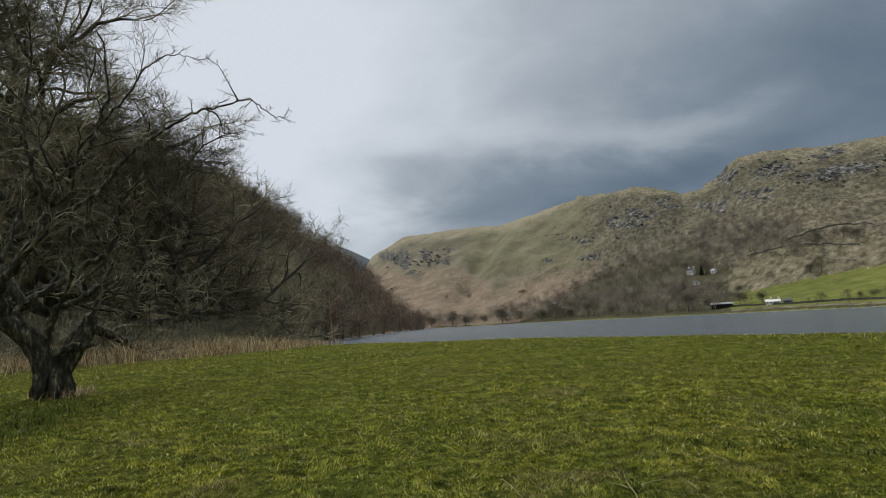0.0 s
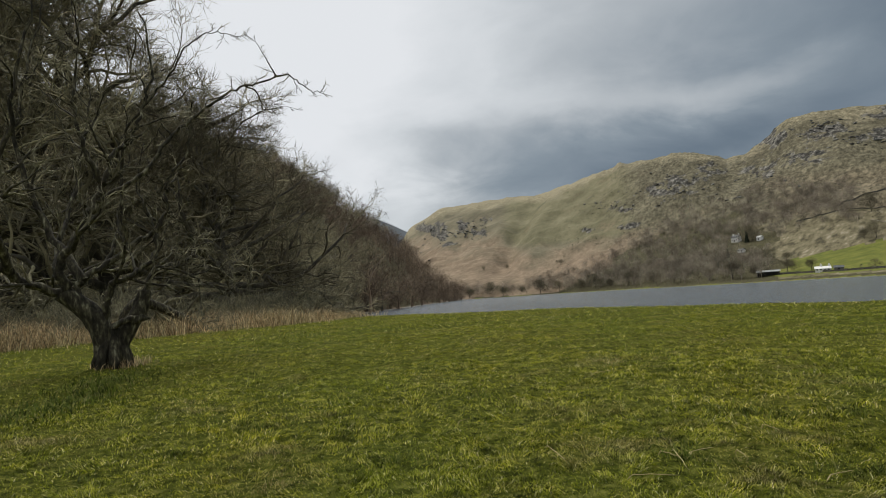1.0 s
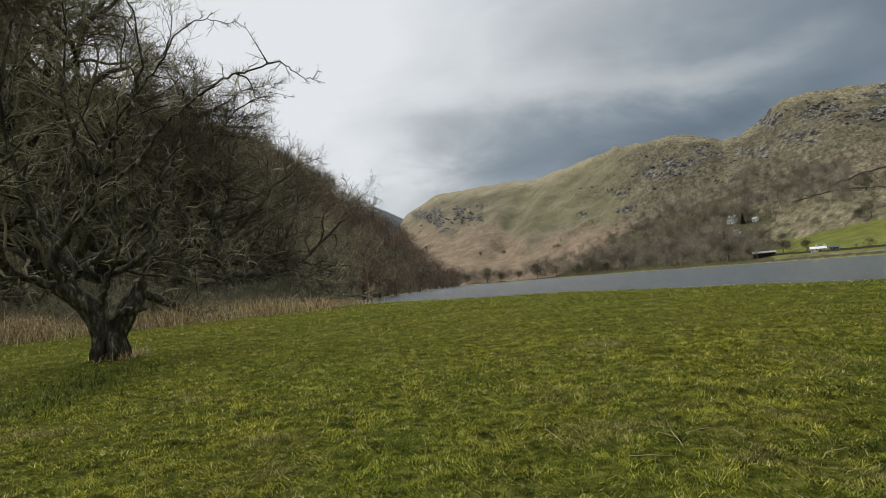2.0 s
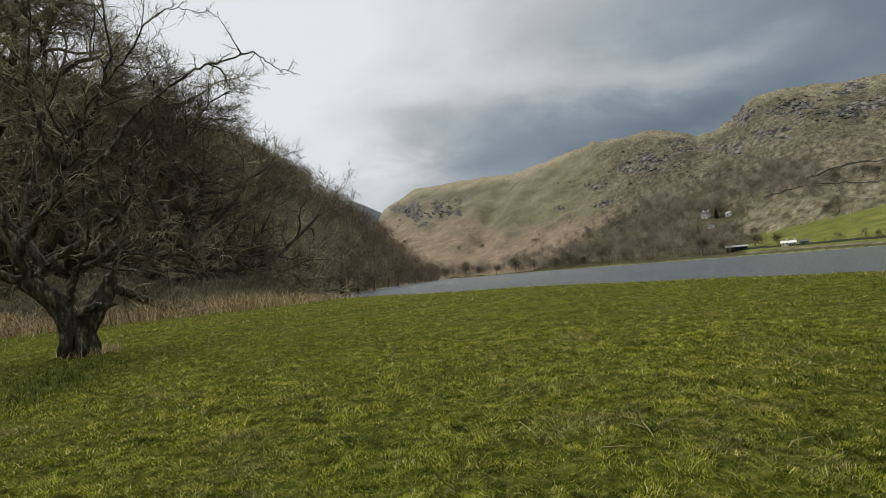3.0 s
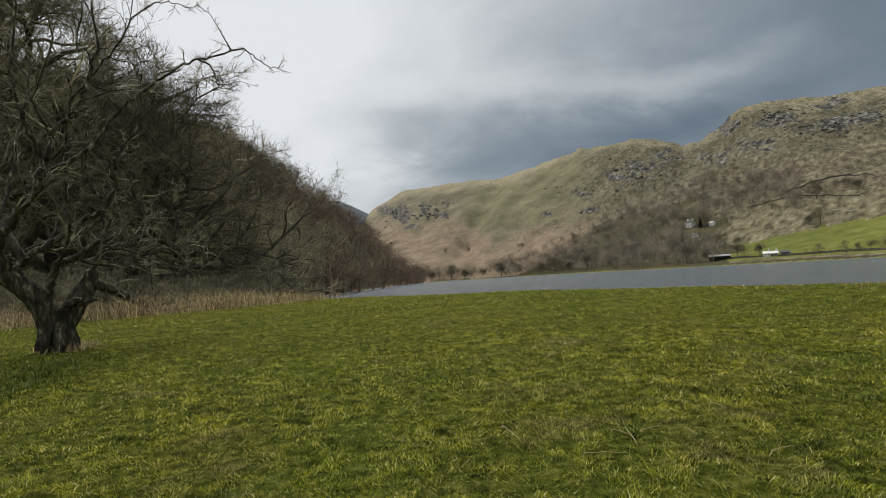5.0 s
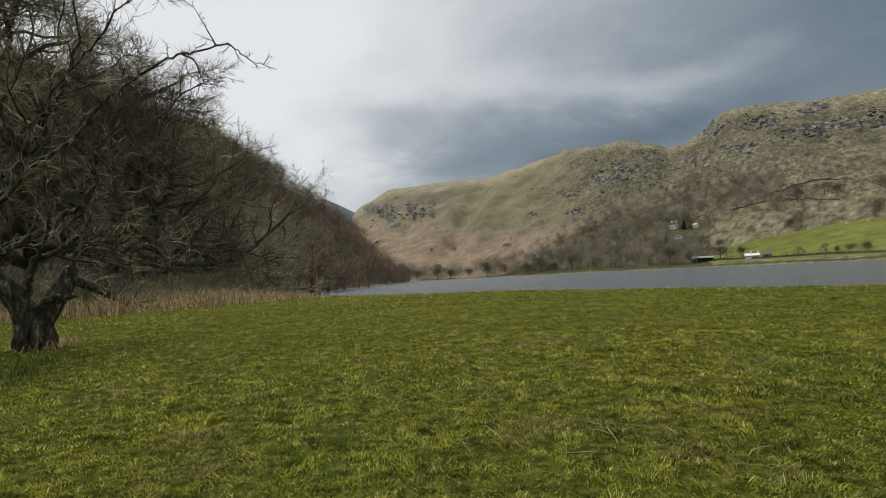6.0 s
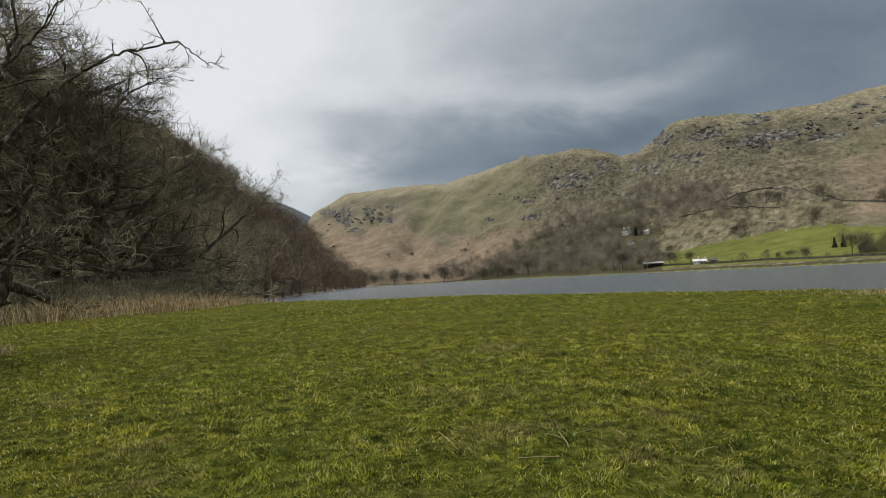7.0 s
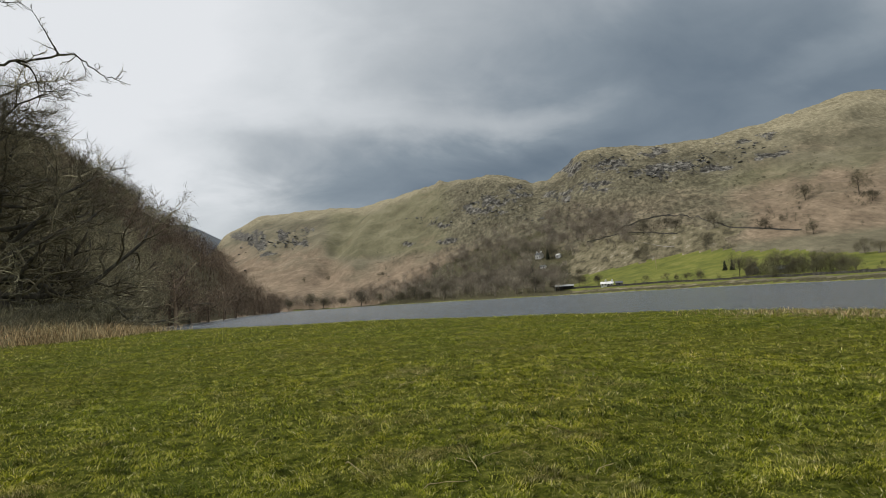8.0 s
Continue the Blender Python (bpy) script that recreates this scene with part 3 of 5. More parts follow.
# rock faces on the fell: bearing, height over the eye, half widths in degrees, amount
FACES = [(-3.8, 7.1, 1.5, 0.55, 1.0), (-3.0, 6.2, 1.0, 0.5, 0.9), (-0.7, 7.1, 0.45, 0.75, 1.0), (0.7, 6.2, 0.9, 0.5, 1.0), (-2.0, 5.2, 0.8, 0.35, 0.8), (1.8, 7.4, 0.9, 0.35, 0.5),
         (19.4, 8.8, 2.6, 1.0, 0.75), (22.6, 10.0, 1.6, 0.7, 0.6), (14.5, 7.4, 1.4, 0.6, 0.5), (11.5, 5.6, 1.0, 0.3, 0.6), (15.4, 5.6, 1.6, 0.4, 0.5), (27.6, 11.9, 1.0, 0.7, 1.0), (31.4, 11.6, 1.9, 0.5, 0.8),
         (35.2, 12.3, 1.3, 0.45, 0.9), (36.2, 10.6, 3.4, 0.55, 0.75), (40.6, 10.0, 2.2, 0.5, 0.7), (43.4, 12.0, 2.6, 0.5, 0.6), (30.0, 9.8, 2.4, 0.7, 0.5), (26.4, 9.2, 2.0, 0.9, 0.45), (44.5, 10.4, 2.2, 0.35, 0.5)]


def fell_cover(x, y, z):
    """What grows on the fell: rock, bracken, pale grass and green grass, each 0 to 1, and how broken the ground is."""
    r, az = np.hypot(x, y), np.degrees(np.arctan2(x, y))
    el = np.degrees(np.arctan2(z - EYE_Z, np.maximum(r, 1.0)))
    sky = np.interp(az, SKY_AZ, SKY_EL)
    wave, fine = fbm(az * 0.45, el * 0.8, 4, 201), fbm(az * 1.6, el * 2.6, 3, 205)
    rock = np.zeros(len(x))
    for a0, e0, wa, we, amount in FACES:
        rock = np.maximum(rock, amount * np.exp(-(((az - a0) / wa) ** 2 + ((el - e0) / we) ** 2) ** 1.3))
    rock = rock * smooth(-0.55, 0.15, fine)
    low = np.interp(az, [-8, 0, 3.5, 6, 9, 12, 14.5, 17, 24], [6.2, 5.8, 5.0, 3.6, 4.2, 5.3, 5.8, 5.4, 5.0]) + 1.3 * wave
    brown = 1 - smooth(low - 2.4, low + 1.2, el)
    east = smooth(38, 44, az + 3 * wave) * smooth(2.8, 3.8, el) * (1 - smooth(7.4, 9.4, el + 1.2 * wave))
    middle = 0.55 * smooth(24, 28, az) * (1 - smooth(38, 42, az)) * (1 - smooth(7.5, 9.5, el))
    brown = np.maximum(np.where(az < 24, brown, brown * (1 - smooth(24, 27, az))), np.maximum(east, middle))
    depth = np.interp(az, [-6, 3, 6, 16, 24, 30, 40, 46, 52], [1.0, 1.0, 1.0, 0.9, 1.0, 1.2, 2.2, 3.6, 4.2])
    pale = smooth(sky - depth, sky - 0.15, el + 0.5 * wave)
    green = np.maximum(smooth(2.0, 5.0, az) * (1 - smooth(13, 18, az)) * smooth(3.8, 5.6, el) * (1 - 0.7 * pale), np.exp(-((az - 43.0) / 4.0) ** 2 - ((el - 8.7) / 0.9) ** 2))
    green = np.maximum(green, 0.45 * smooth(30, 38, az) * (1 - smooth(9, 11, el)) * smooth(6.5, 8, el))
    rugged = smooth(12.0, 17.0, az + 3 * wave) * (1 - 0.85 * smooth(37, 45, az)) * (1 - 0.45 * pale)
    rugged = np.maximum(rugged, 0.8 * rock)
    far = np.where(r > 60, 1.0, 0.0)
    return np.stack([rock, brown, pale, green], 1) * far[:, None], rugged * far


def build_ground():
    azs = np.concatenate([np.arange(-180, -62, 4.0), np.arange(-62, -13, 0.6), np.arange(-13, 58, 0.24), np.arange(58, 72, 1.0), np.arange(72, 180, 4.0)])
    rs = np.concatenate([[0.0], np.geomspace(0.6, 24, 105), np.geomspace(25, 160, 60)[0:], np.arange(164, 960, 5.2), np.geomspace(970, 4600, 46)])
    A, Rr = np.meshgrid(np.radians(azs), rs)
    X, Y = Rr * np.sin(A), Rr * np.cos(A)
    Z = land(X, Y)
    na, nr = len(azs), len(rs)
    i, j = np.meshgrid(np.arange(nr - 1), np.arange(na), indexing="ij")
    k = (j + 1) % na
    F = np.stack([i * na + j, (i + 1) * na + j, (i + 1) * na + k, i * na + k], 2).reshape(-1, 4)[:, ::-1]
    V = np.stack([X, Y, Z], 2).reshape(-1, 3)
    c = V[F].mean(1)
    x, y, z = c.T
    r, az = np.hypot(x, y), np.degrees(np.arctan2(x, y))
    sd = lake_distance(x, y)
    jit = fbm(x * 0.05, y * 0.05, 4, 81)
    idx = np.zeros(len(F), int)
    sr = np.interp(az, SHORE_AZ, SHORE_R)
    idx[(r > 90) & (az > -60)] = 1
    el = np.degrees(np.arctan2(z - EYE_Z, r))
    top = np.interp(az, [25, 28, 34, 38, 44, 50, 60], [0.9, 1.4, 2.35, 2.9, 2.5, 1.5, 1.0])
    mead = (az > 25.5) & (r > sr + 24 + 10 * jit) & (el < top + 0.25 * jit) & (r < sr + 160)
    idx[mead] = 2
    pasture = (az > 24.5) & (az < 41 + 4 * jit) & ~mead & (r > sr + 5) & (el < 4.9 + 0.9 * jit)
    idx[pasture & (az > 25.5 + 5 * jit)] = 5
    bushy = np.interp(az, [8, 11, 13, 16, 19, 23, 25, 27], [0.2, 0.9, 2.2, 3.6, 4.6, 5.4, 5.0, 3.0])
    idx[(az > 8) & (az < 27 + 2 * jit) & (r > sr + 4) & (el < bushy + 1.2 * jit)] = 4
    idx[(x < wood_foot(y) + 4 * jit) & (r > 24) & (r < 1200)] = 4
    # last ridge takes the colour with haze painted in
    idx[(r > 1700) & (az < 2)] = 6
    idx[(sd > -9 - 6 * jit) & (r > 130) & (x > 0)] = 4
    idx[(sd > -4 - 3 * jit) & (r > 130) & (x > 0)] = 2
    idx[(sd > -1.2 - 1.2 * jit) & (r > 40)] = 3
    idx[(sd > -0.6) & (r <= 40)] = 3
    me = mesh_from("ground", V, F, GROUND_MATERIALS, idx)
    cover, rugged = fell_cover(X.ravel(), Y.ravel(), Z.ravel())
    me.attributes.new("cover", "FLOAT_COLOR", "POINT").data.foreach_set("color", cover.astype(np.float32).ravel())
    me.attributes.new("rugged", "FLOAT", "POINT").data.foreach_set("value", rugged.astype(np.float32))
    tagged(new("ground", me), "green sheep pasture running down to a lake below brown fells", "ground", kind="structure")


def build_water():
    bm = bmesh.new()
    ring = [bm.verts.new((x, y, WATER_Z)) for x, y in ((-80, 20), (20, -90), (200, -90), (260, 120), (230, 330), (120, 580), (-80, 580))]
    bm.faces.new(ring)
    me = bpy.data.meshes.new("water")
    bm.to_mesh(me)
    bm.free()
    me.materials.append(WATER)
    tagged(new("water", me), "grey rippled lake water under an overcast sky", "lake", kind="structure")


build_ground()
build_water()

# ---- bare trees of the wood ----


def grow(rng, p, d, length, r, spec, out, depth=0, flat=0.6):
    """A branch with its side shoots and the fork at its end; each level of spec is (segments, wobble, lift, shoots, first, angle, ratio, sides, least radius)."""
    segs, wobble, lift, shoots, first, angle, ratio, sides, least = spec[depth]
    pts, rad, _ = branch(rng, p, d, length, max(r, least), max(r * 0.30, least * 0.6), segs, wobble, lift)
    out.append((pts, rad, sides, depth))
    if depth + 1 == len(spec):
        return
    turn = rng.uniform(0, 6.28)
    for i in range(shoots + 1):
        last = i == shoots
        t = 1.0 if last else first + (0.97 - first) * (i + rng.random()) / shoots
        a = min(int(t * segs), segs - 1)
        f = t * segs - a
        q = pts[a] * (1 - f) + pts[a + 1] * f
        w = rad[a] * (1 - f) + rad[a + 1] * f
        dd = unit(pts[a + 1] - pts[a])
        ax = unit(np.cross(dd, (0.31, 0.17, 0.93)))
        turn += 2.4 + 0.5 * rng.normal()
        side = ax * math.cos(turn) + np.cross(dd, ax) * math.sin(turn)
        side[2] *= flat
        bend = angle * rng.uniform(0.7, 1.3) * (0.4 if last else 1.0)
        grow(rng, q, unit(dd * math.cos(bend) + unit(side) * math.sin(bend)), length * ratio * rng.uniform(0.7, 1.3) * (1.25 - 0.6 * t), w * 0.66, spec, out, depth + 1, flat)


def slivers(p, d, length, width, rng):
    """Twigs as single thin slivers from places along ways."""
    side = np.cross(d, rng.normal(size=d.shape))
    side *= (width / 2 / (np.linalg.norm(side, axis=1) + 1e-9))[:, None]
    v = np.stack([p - side, p + side, p + d * length[:, None]], 1).reshape(-1, 3)
    return v, [np.zeros((0, 4), int), np.arange(len(v)).reshape(-1, 3)]


def twigs_on(lines, rng, each, length, width, lift=0.25):
    """Fine last twigs along branches: those of one branch point its way."""
    p, d = [], []
    for pts, *_ in lines:
        t = rng.uniform(0.15, 1.0, each) * (len(pts) - 1)
        a = np.minimum(t.astype(int), len(pts) - 2)
        f = (t - a)[:, None]
        p.append(pts[a] * (1 - f) + pts[a + 1] * f)
        d.append(np.broadcast_to(unit(pts[-1] - pts[0]), (each, 3)))
    p, d = np.concatenate(p), np.concatenate(d)
    d = d + 0.55 * rng.normal(size=d.shape) + np.array([0, 0, lift])
    d /= np.linalg.norm(d, axis=1, keepdims=True)
    return slivers(p, d, length * rng.uniform(0.5, 1.4, len(p)), width * rng.uniform(0.7, 1.3, len(p)), rng)


def tree_lines(rng, height, limbs, spec, bare=0.10, lean=0.05, girth=0.022, spread=0.95, trunk_frac=0.74, low=0.10, flat=0.6):
    p0 = np.array([0, 0, -0.35])
    q, w, d = branch(rng, p0, unit(np.array([rng.normal() * lean, rng.normal() * lean, 1])), height * trunk_frac, height * girth, height * girth * 0.25, 7, 0.09, 0.06)
    w[0] *= 1.45
    trunk, out = [(q, w, 7)], []
    for i in range(limbs):
        t = (bare + (1 - bare) * (i + 0.4 * rng.random()) / limbs) * 7
        a = min(int(t), 6)
        p = q[a] + (q[a + 1] - q[a]) * (t - a)
        az = i * 2.4 + rng.normal() * 0.3
        dd = unit(np.array([math.cos(az), math.sin(az), low + 1.25 * t / 7]))
        ln = height * (0.50 - 0.22 * t / 7) * spread * rng.uniform(0.8, 1.15)
        grow(rng, p, dd, ln, w[a] * 0.62, spec, out, 0, flat)
    return trunk, out


def bare_tree(seed, height, limbs, spec, twig, label, group, fine=(3, 0.5, 0.016), **kw):
    rng = np.random.default_rng(seed)
    trunk, lines = tree_lines(rng, height, limbs, spec, **kw)
    root = tagged(new("bare_tree"), label, "tree", group)
    v, f = tubes(trunk + [(p, r, s) for p, r, s, lv in lines if lv == 0])
    part("trunk", mesh_from("trunk", v, f, [BARK]), BARK, root)
    last = [line for line in lines if line[3] == len(spec) - 1]
    v, f = join([tubes([(p, r, s) for p, r, s, lv in lines if lv > 0]), twigs_on(last, rng, *fine)])
    part("crown", mesh_from("crown", v, f, [twig]), twig, root)
    return root


FRONT_SPEC = [(9, 0.24, 0.03, 8, 0.22, 0.80, 0.40, 6, 0.05), (6, 0.27, 0.03, 6, 0.2, 0.80, 0.44, 4, 0.022), (3, 0.26, 0.03, 5, 0.15, 0.7, 0.5, 3, 0.012), (1, 0.2, 0.05, 0, 0.2, 0.7, 0.5, 3, 0.0085)]
MID_SPEC = [(6, 0.24, 0.03, 6, 0.22, 0.75, 0.42, 4, 0.05), (3, 0.18, 0.05, 5, 0.2, 0.72, 0.46, 3, 0.026), (2, 0.2, 0.06, 0, 0.2, 0.7, 0.5, 3, 0.016)]


def build_wood():
    label = "bare winter woodland tree with dark spreading twiggy branches"
    front = [bare_tree(100 + i, 16.0, 20, FRONT_SPEC, TWIG, label, "wood beside the field", spread=1.0 + 0.12 * i) for i in range(3)]
    rng = np.random.default_rng(5)
    spots = [(-47, 42, 26), (-42, 44, 28), (-37.0, 45, 31), (-32.8, 43, 28), (-27.5, 46, 18.5), (-20.6, 50, 14.0),
             (-18.4, 61, 14.5), (-17.2, 72, 15.0), (-16.0, 86, 15.5), (-14.7, 100, 15)]
    for i, (az, r, h) in enumerate(spots):
        x, y = r * math.sin(radians(az)), r * math.cos(radians(az))
        m = pose(x, y, ground_at(x, y), 0, 0, rng.uniform(0, 360)) @ Matrix.Scale(h / 16.0, 4)
        if i < 3:
            front[i].matrix_world = m
        else:
            ob = copy_thing(front[i % 3], m)
            ob.scale = (h / 16.0,) * 3
    # the broad oak in front of the wood
    oak = bare_tree(117, 14.0, 36, FRONT_SPEC, MID_TWIG, "broad bare oak with dark limbs fanning over the reeds", "wood beside the field", spread=1.25, girth=0.026, trunk_frac=0.80, low=0.0, flat=0.4)
    x, y = 36 * math.sin(radians(-22.6)), 36 * math.cos(radians(-22.6))
    oak.matrix_world = pose(x, y, ground_at(x, y), 0, 2, 35)
    mid = [bare_tree(200 + i, 13.0, 12, MID_SPEC, MID_TWIG, label, "wood on the steep bank", fine=(4, 0.8, 0.036), spread=1.05) for i in range(4)]
    count = 0
    while count < 54:
        y = rng.uniform(22, 190)
        x = float(wood_foot(np.array(y))) + 2 - rng.uniform(0, 1) ** 1.2 * 75
        az = math.degrees(math.atan2(x, y))
        if az < -58 or (y < 46 and x > -24):
            continue
        h = rng.uniform(10, 15)
        m = pose(x, y, ground_at(x, y), 0, 0, rng.uniform(0, 360)) @ Matrix.Scale(h / 13.0, 4)
        if count < 4:
            mid[count].matrix_world = m
        else:
            ob = copy_thing(mid[count % 4], m)
            ob.scale = (h / 13.0,) * 3
        count += 1
    # more of them up the bank above the reeds
    for x, y, z in meet(rng.uniform(-38, -17, 26), rng.uniform(5, 19, 26), 48.0, 400.0):
        h = rng.uniform(9, 13)
        ob = copy_thing(mid[rng.integers(4)], pose(x, y, z - 0.3, 0, 0, rng.uniform(0, 360)))
        ob.scale = (h / 13.0,) * 3


def build_skyline_trees():
    """Taller trees that stand out of the wood."""
    rng = np.random.default_rng(8)
    spots = [(-28.5, 20.5), (-26.5, 19.5), (-24.8, 18.0), (-23.4, 16.8), (-21.8, 15.6), (-20.6, 14.4), (-19.6, 13.6), (-18.6, 12.8), (-17.4, 11.9), (-16.2, 11.0), (-15.2, 10.0), (-14.2, 9.4), (-12.7, 8.2), (-11.2, 7.2), (-9.4, 6.3)]
    p = meet([q[0] for q in spots], [q[1] for q in spots], 60.0, 700.0)
    base = bare_tree(261, 13.0, 16, MID_SPEC, TWIG, "tall bare tree standing out of the hillside wood", "skyline trees of the wood", fine=(4, 0.8, 0.03), spread=1.1)
    for i, (x, y, z) in enumerate(p):
        h = min(max(math.hypot(x, y) * math.radians(4.3), 11.0), 19.0)
        m = pose(x, y, z - 0.3, 0, 0, rng.uniform(0, 360)) @ Matrix.Scale(h / 13.0, 4)
        if i == 0:
            base.matrix_world = m
        else:
            copy_thing(base, m).scale = (h / 13.0,) * 3


def scatter(name, protos, places, material, label, category, group=""):
    """One mesh of many far trees: places are (x, y, z, height, turn)."""
    verts, quads, tris, base = [], [], [], 0
    for i, (x, y, z, h, turn) in enumerate(places):
        v, (q, t) = protos[i % len(protos)]
        c, s = math.cos(turn) * h, math.sin(turn) * h
        w = np.stack([v[:, 0] * c - v[:, 1] * s + x, v[:, 0] * s + v[:, 1] * c + y, v[:, 2] * h + z], 1)
        verts.append(w)
        quads.append(q + base)
        tris.append(t + base)
        base += len(v)
    me = mesh_from(name, np.concatenate(verts), [np.concatenate(quads), np.concatenate(tris)], [material])
    return tagged(new(name, me), label, category, group, "stuff")


def fuzzy(seed, count, bare=0.12, spread=1.0, thick=0.008, length=0.12, apart=False, lobes=6, upward=0.55):
    """A far tree of unit height: trunk, limbs and a rounded, uneven crown of many short twigs."""
    rng = np.random.default_rng(seed)
    q, w, _ = branch(rng, np.array([0, 0, -0.04]), np.array([0, 0, 1.0]), 0.74, 0.022, 0.006, 3, 0.06, 0.05)
    lines = [(q, w, 4)]
    for i in range(6):
        p = q[1] + (q[3] - q[1]) * i / 6
        a = i * 2.4 + rng.random()
        b, bw, _ = branch(rng, p, unit(np.array([math.cos(a), math.sin(a), 0.7])), 0.36 * spread, 0.010, 0.004, 2, 0.15, 0.05)
        lines.append((b, bw, 3))
    puffs = [(rng.normal(size=3) * [0.17, 0.17, 0.13], rng.uniform(0.5, 0.85)) for _ in range(lobes)]
    off = np.array([puffs[i % lobes][0] for i in range(count)])
    size = np.array([puffs[i % lobes][1] for i in range(count)])
    d = rng.normal(size=(count, 3))
    d /= np.linalg.norm(d, axis=1, keepdims=True)
    rad = rng.uniform(0.1, 1.0, count) ** 0.5 * size
    p = np.array([0, 0, (1 + bare) / 2]) + off * spread + d * rad[:, None] * np.array([0.34 * spread, 0.34 * spread, (1 - bare) * 0.43])
    p[:, 2] = np.maximum(p[:, 2], 0.02)
    g = 0.6 * d + np.array([0, 0, upward]) + 0.4 * rng.normal(size=d.shape)
    g /= np.linalg.norm(g, axis=1, keepdims=True)
    twigs = slivers(p, g, length * rng.uniform(0.5, 1.3, count), thick * rng.uniform(0.7, 1.4, count), rng)
    return (tubes(lines), twigs) if apart else join([tubes(lines), twigs])


def build_far_wood():
    protos = [fuzzy(300 + i, 620, bare=0.0, spread=1.15, thick=0.0085, length=0.085, upward=0.6, lobes=8) for i in range(6)]
    rng = np.random.default_rng(6)
    places = []
    while len(places) < 740:
        y = rng.uniform(120, 540) if rng.random() < 0.8 else rng.uniform(540, 900)
        d = rng.uniform(-3, 1) if rng.random() < 0.12 else rng.uniform(0, 1) ** 0.9 * min(190, 40 + 0.45 * y)
        x = float(wood_foot(np.array(y))) + 1 - d
        az = math.degrees(math.atan2(x, y))
        if az < -50:
            continue
        places.append((x, y, 0.0, rng.uniform(7.5, 15.5) * (1.0 + 0.2 * float(smooth(250, 420, y))), rng.uniform(0, 6.28)))
    p = np.array(places)
    p[:, 2] = land(p[:, 0], p[:, 1]) - 0.7
    scatter("far_wood", protos, p, FAR_TWIG, "brown leafless woodland covering the steep hillside above the lake", "woodland")


build_wood()
build_skyline_trees()
build_far_wood()

# ---- hawthorn in the field ----
HAW = Vector((10.0 * math.sin(radians(-32.7)), 10.0 * math.cos(radians(-32.7)), 0))
HAW.z = ground_at(HAW.x, HAW.y)


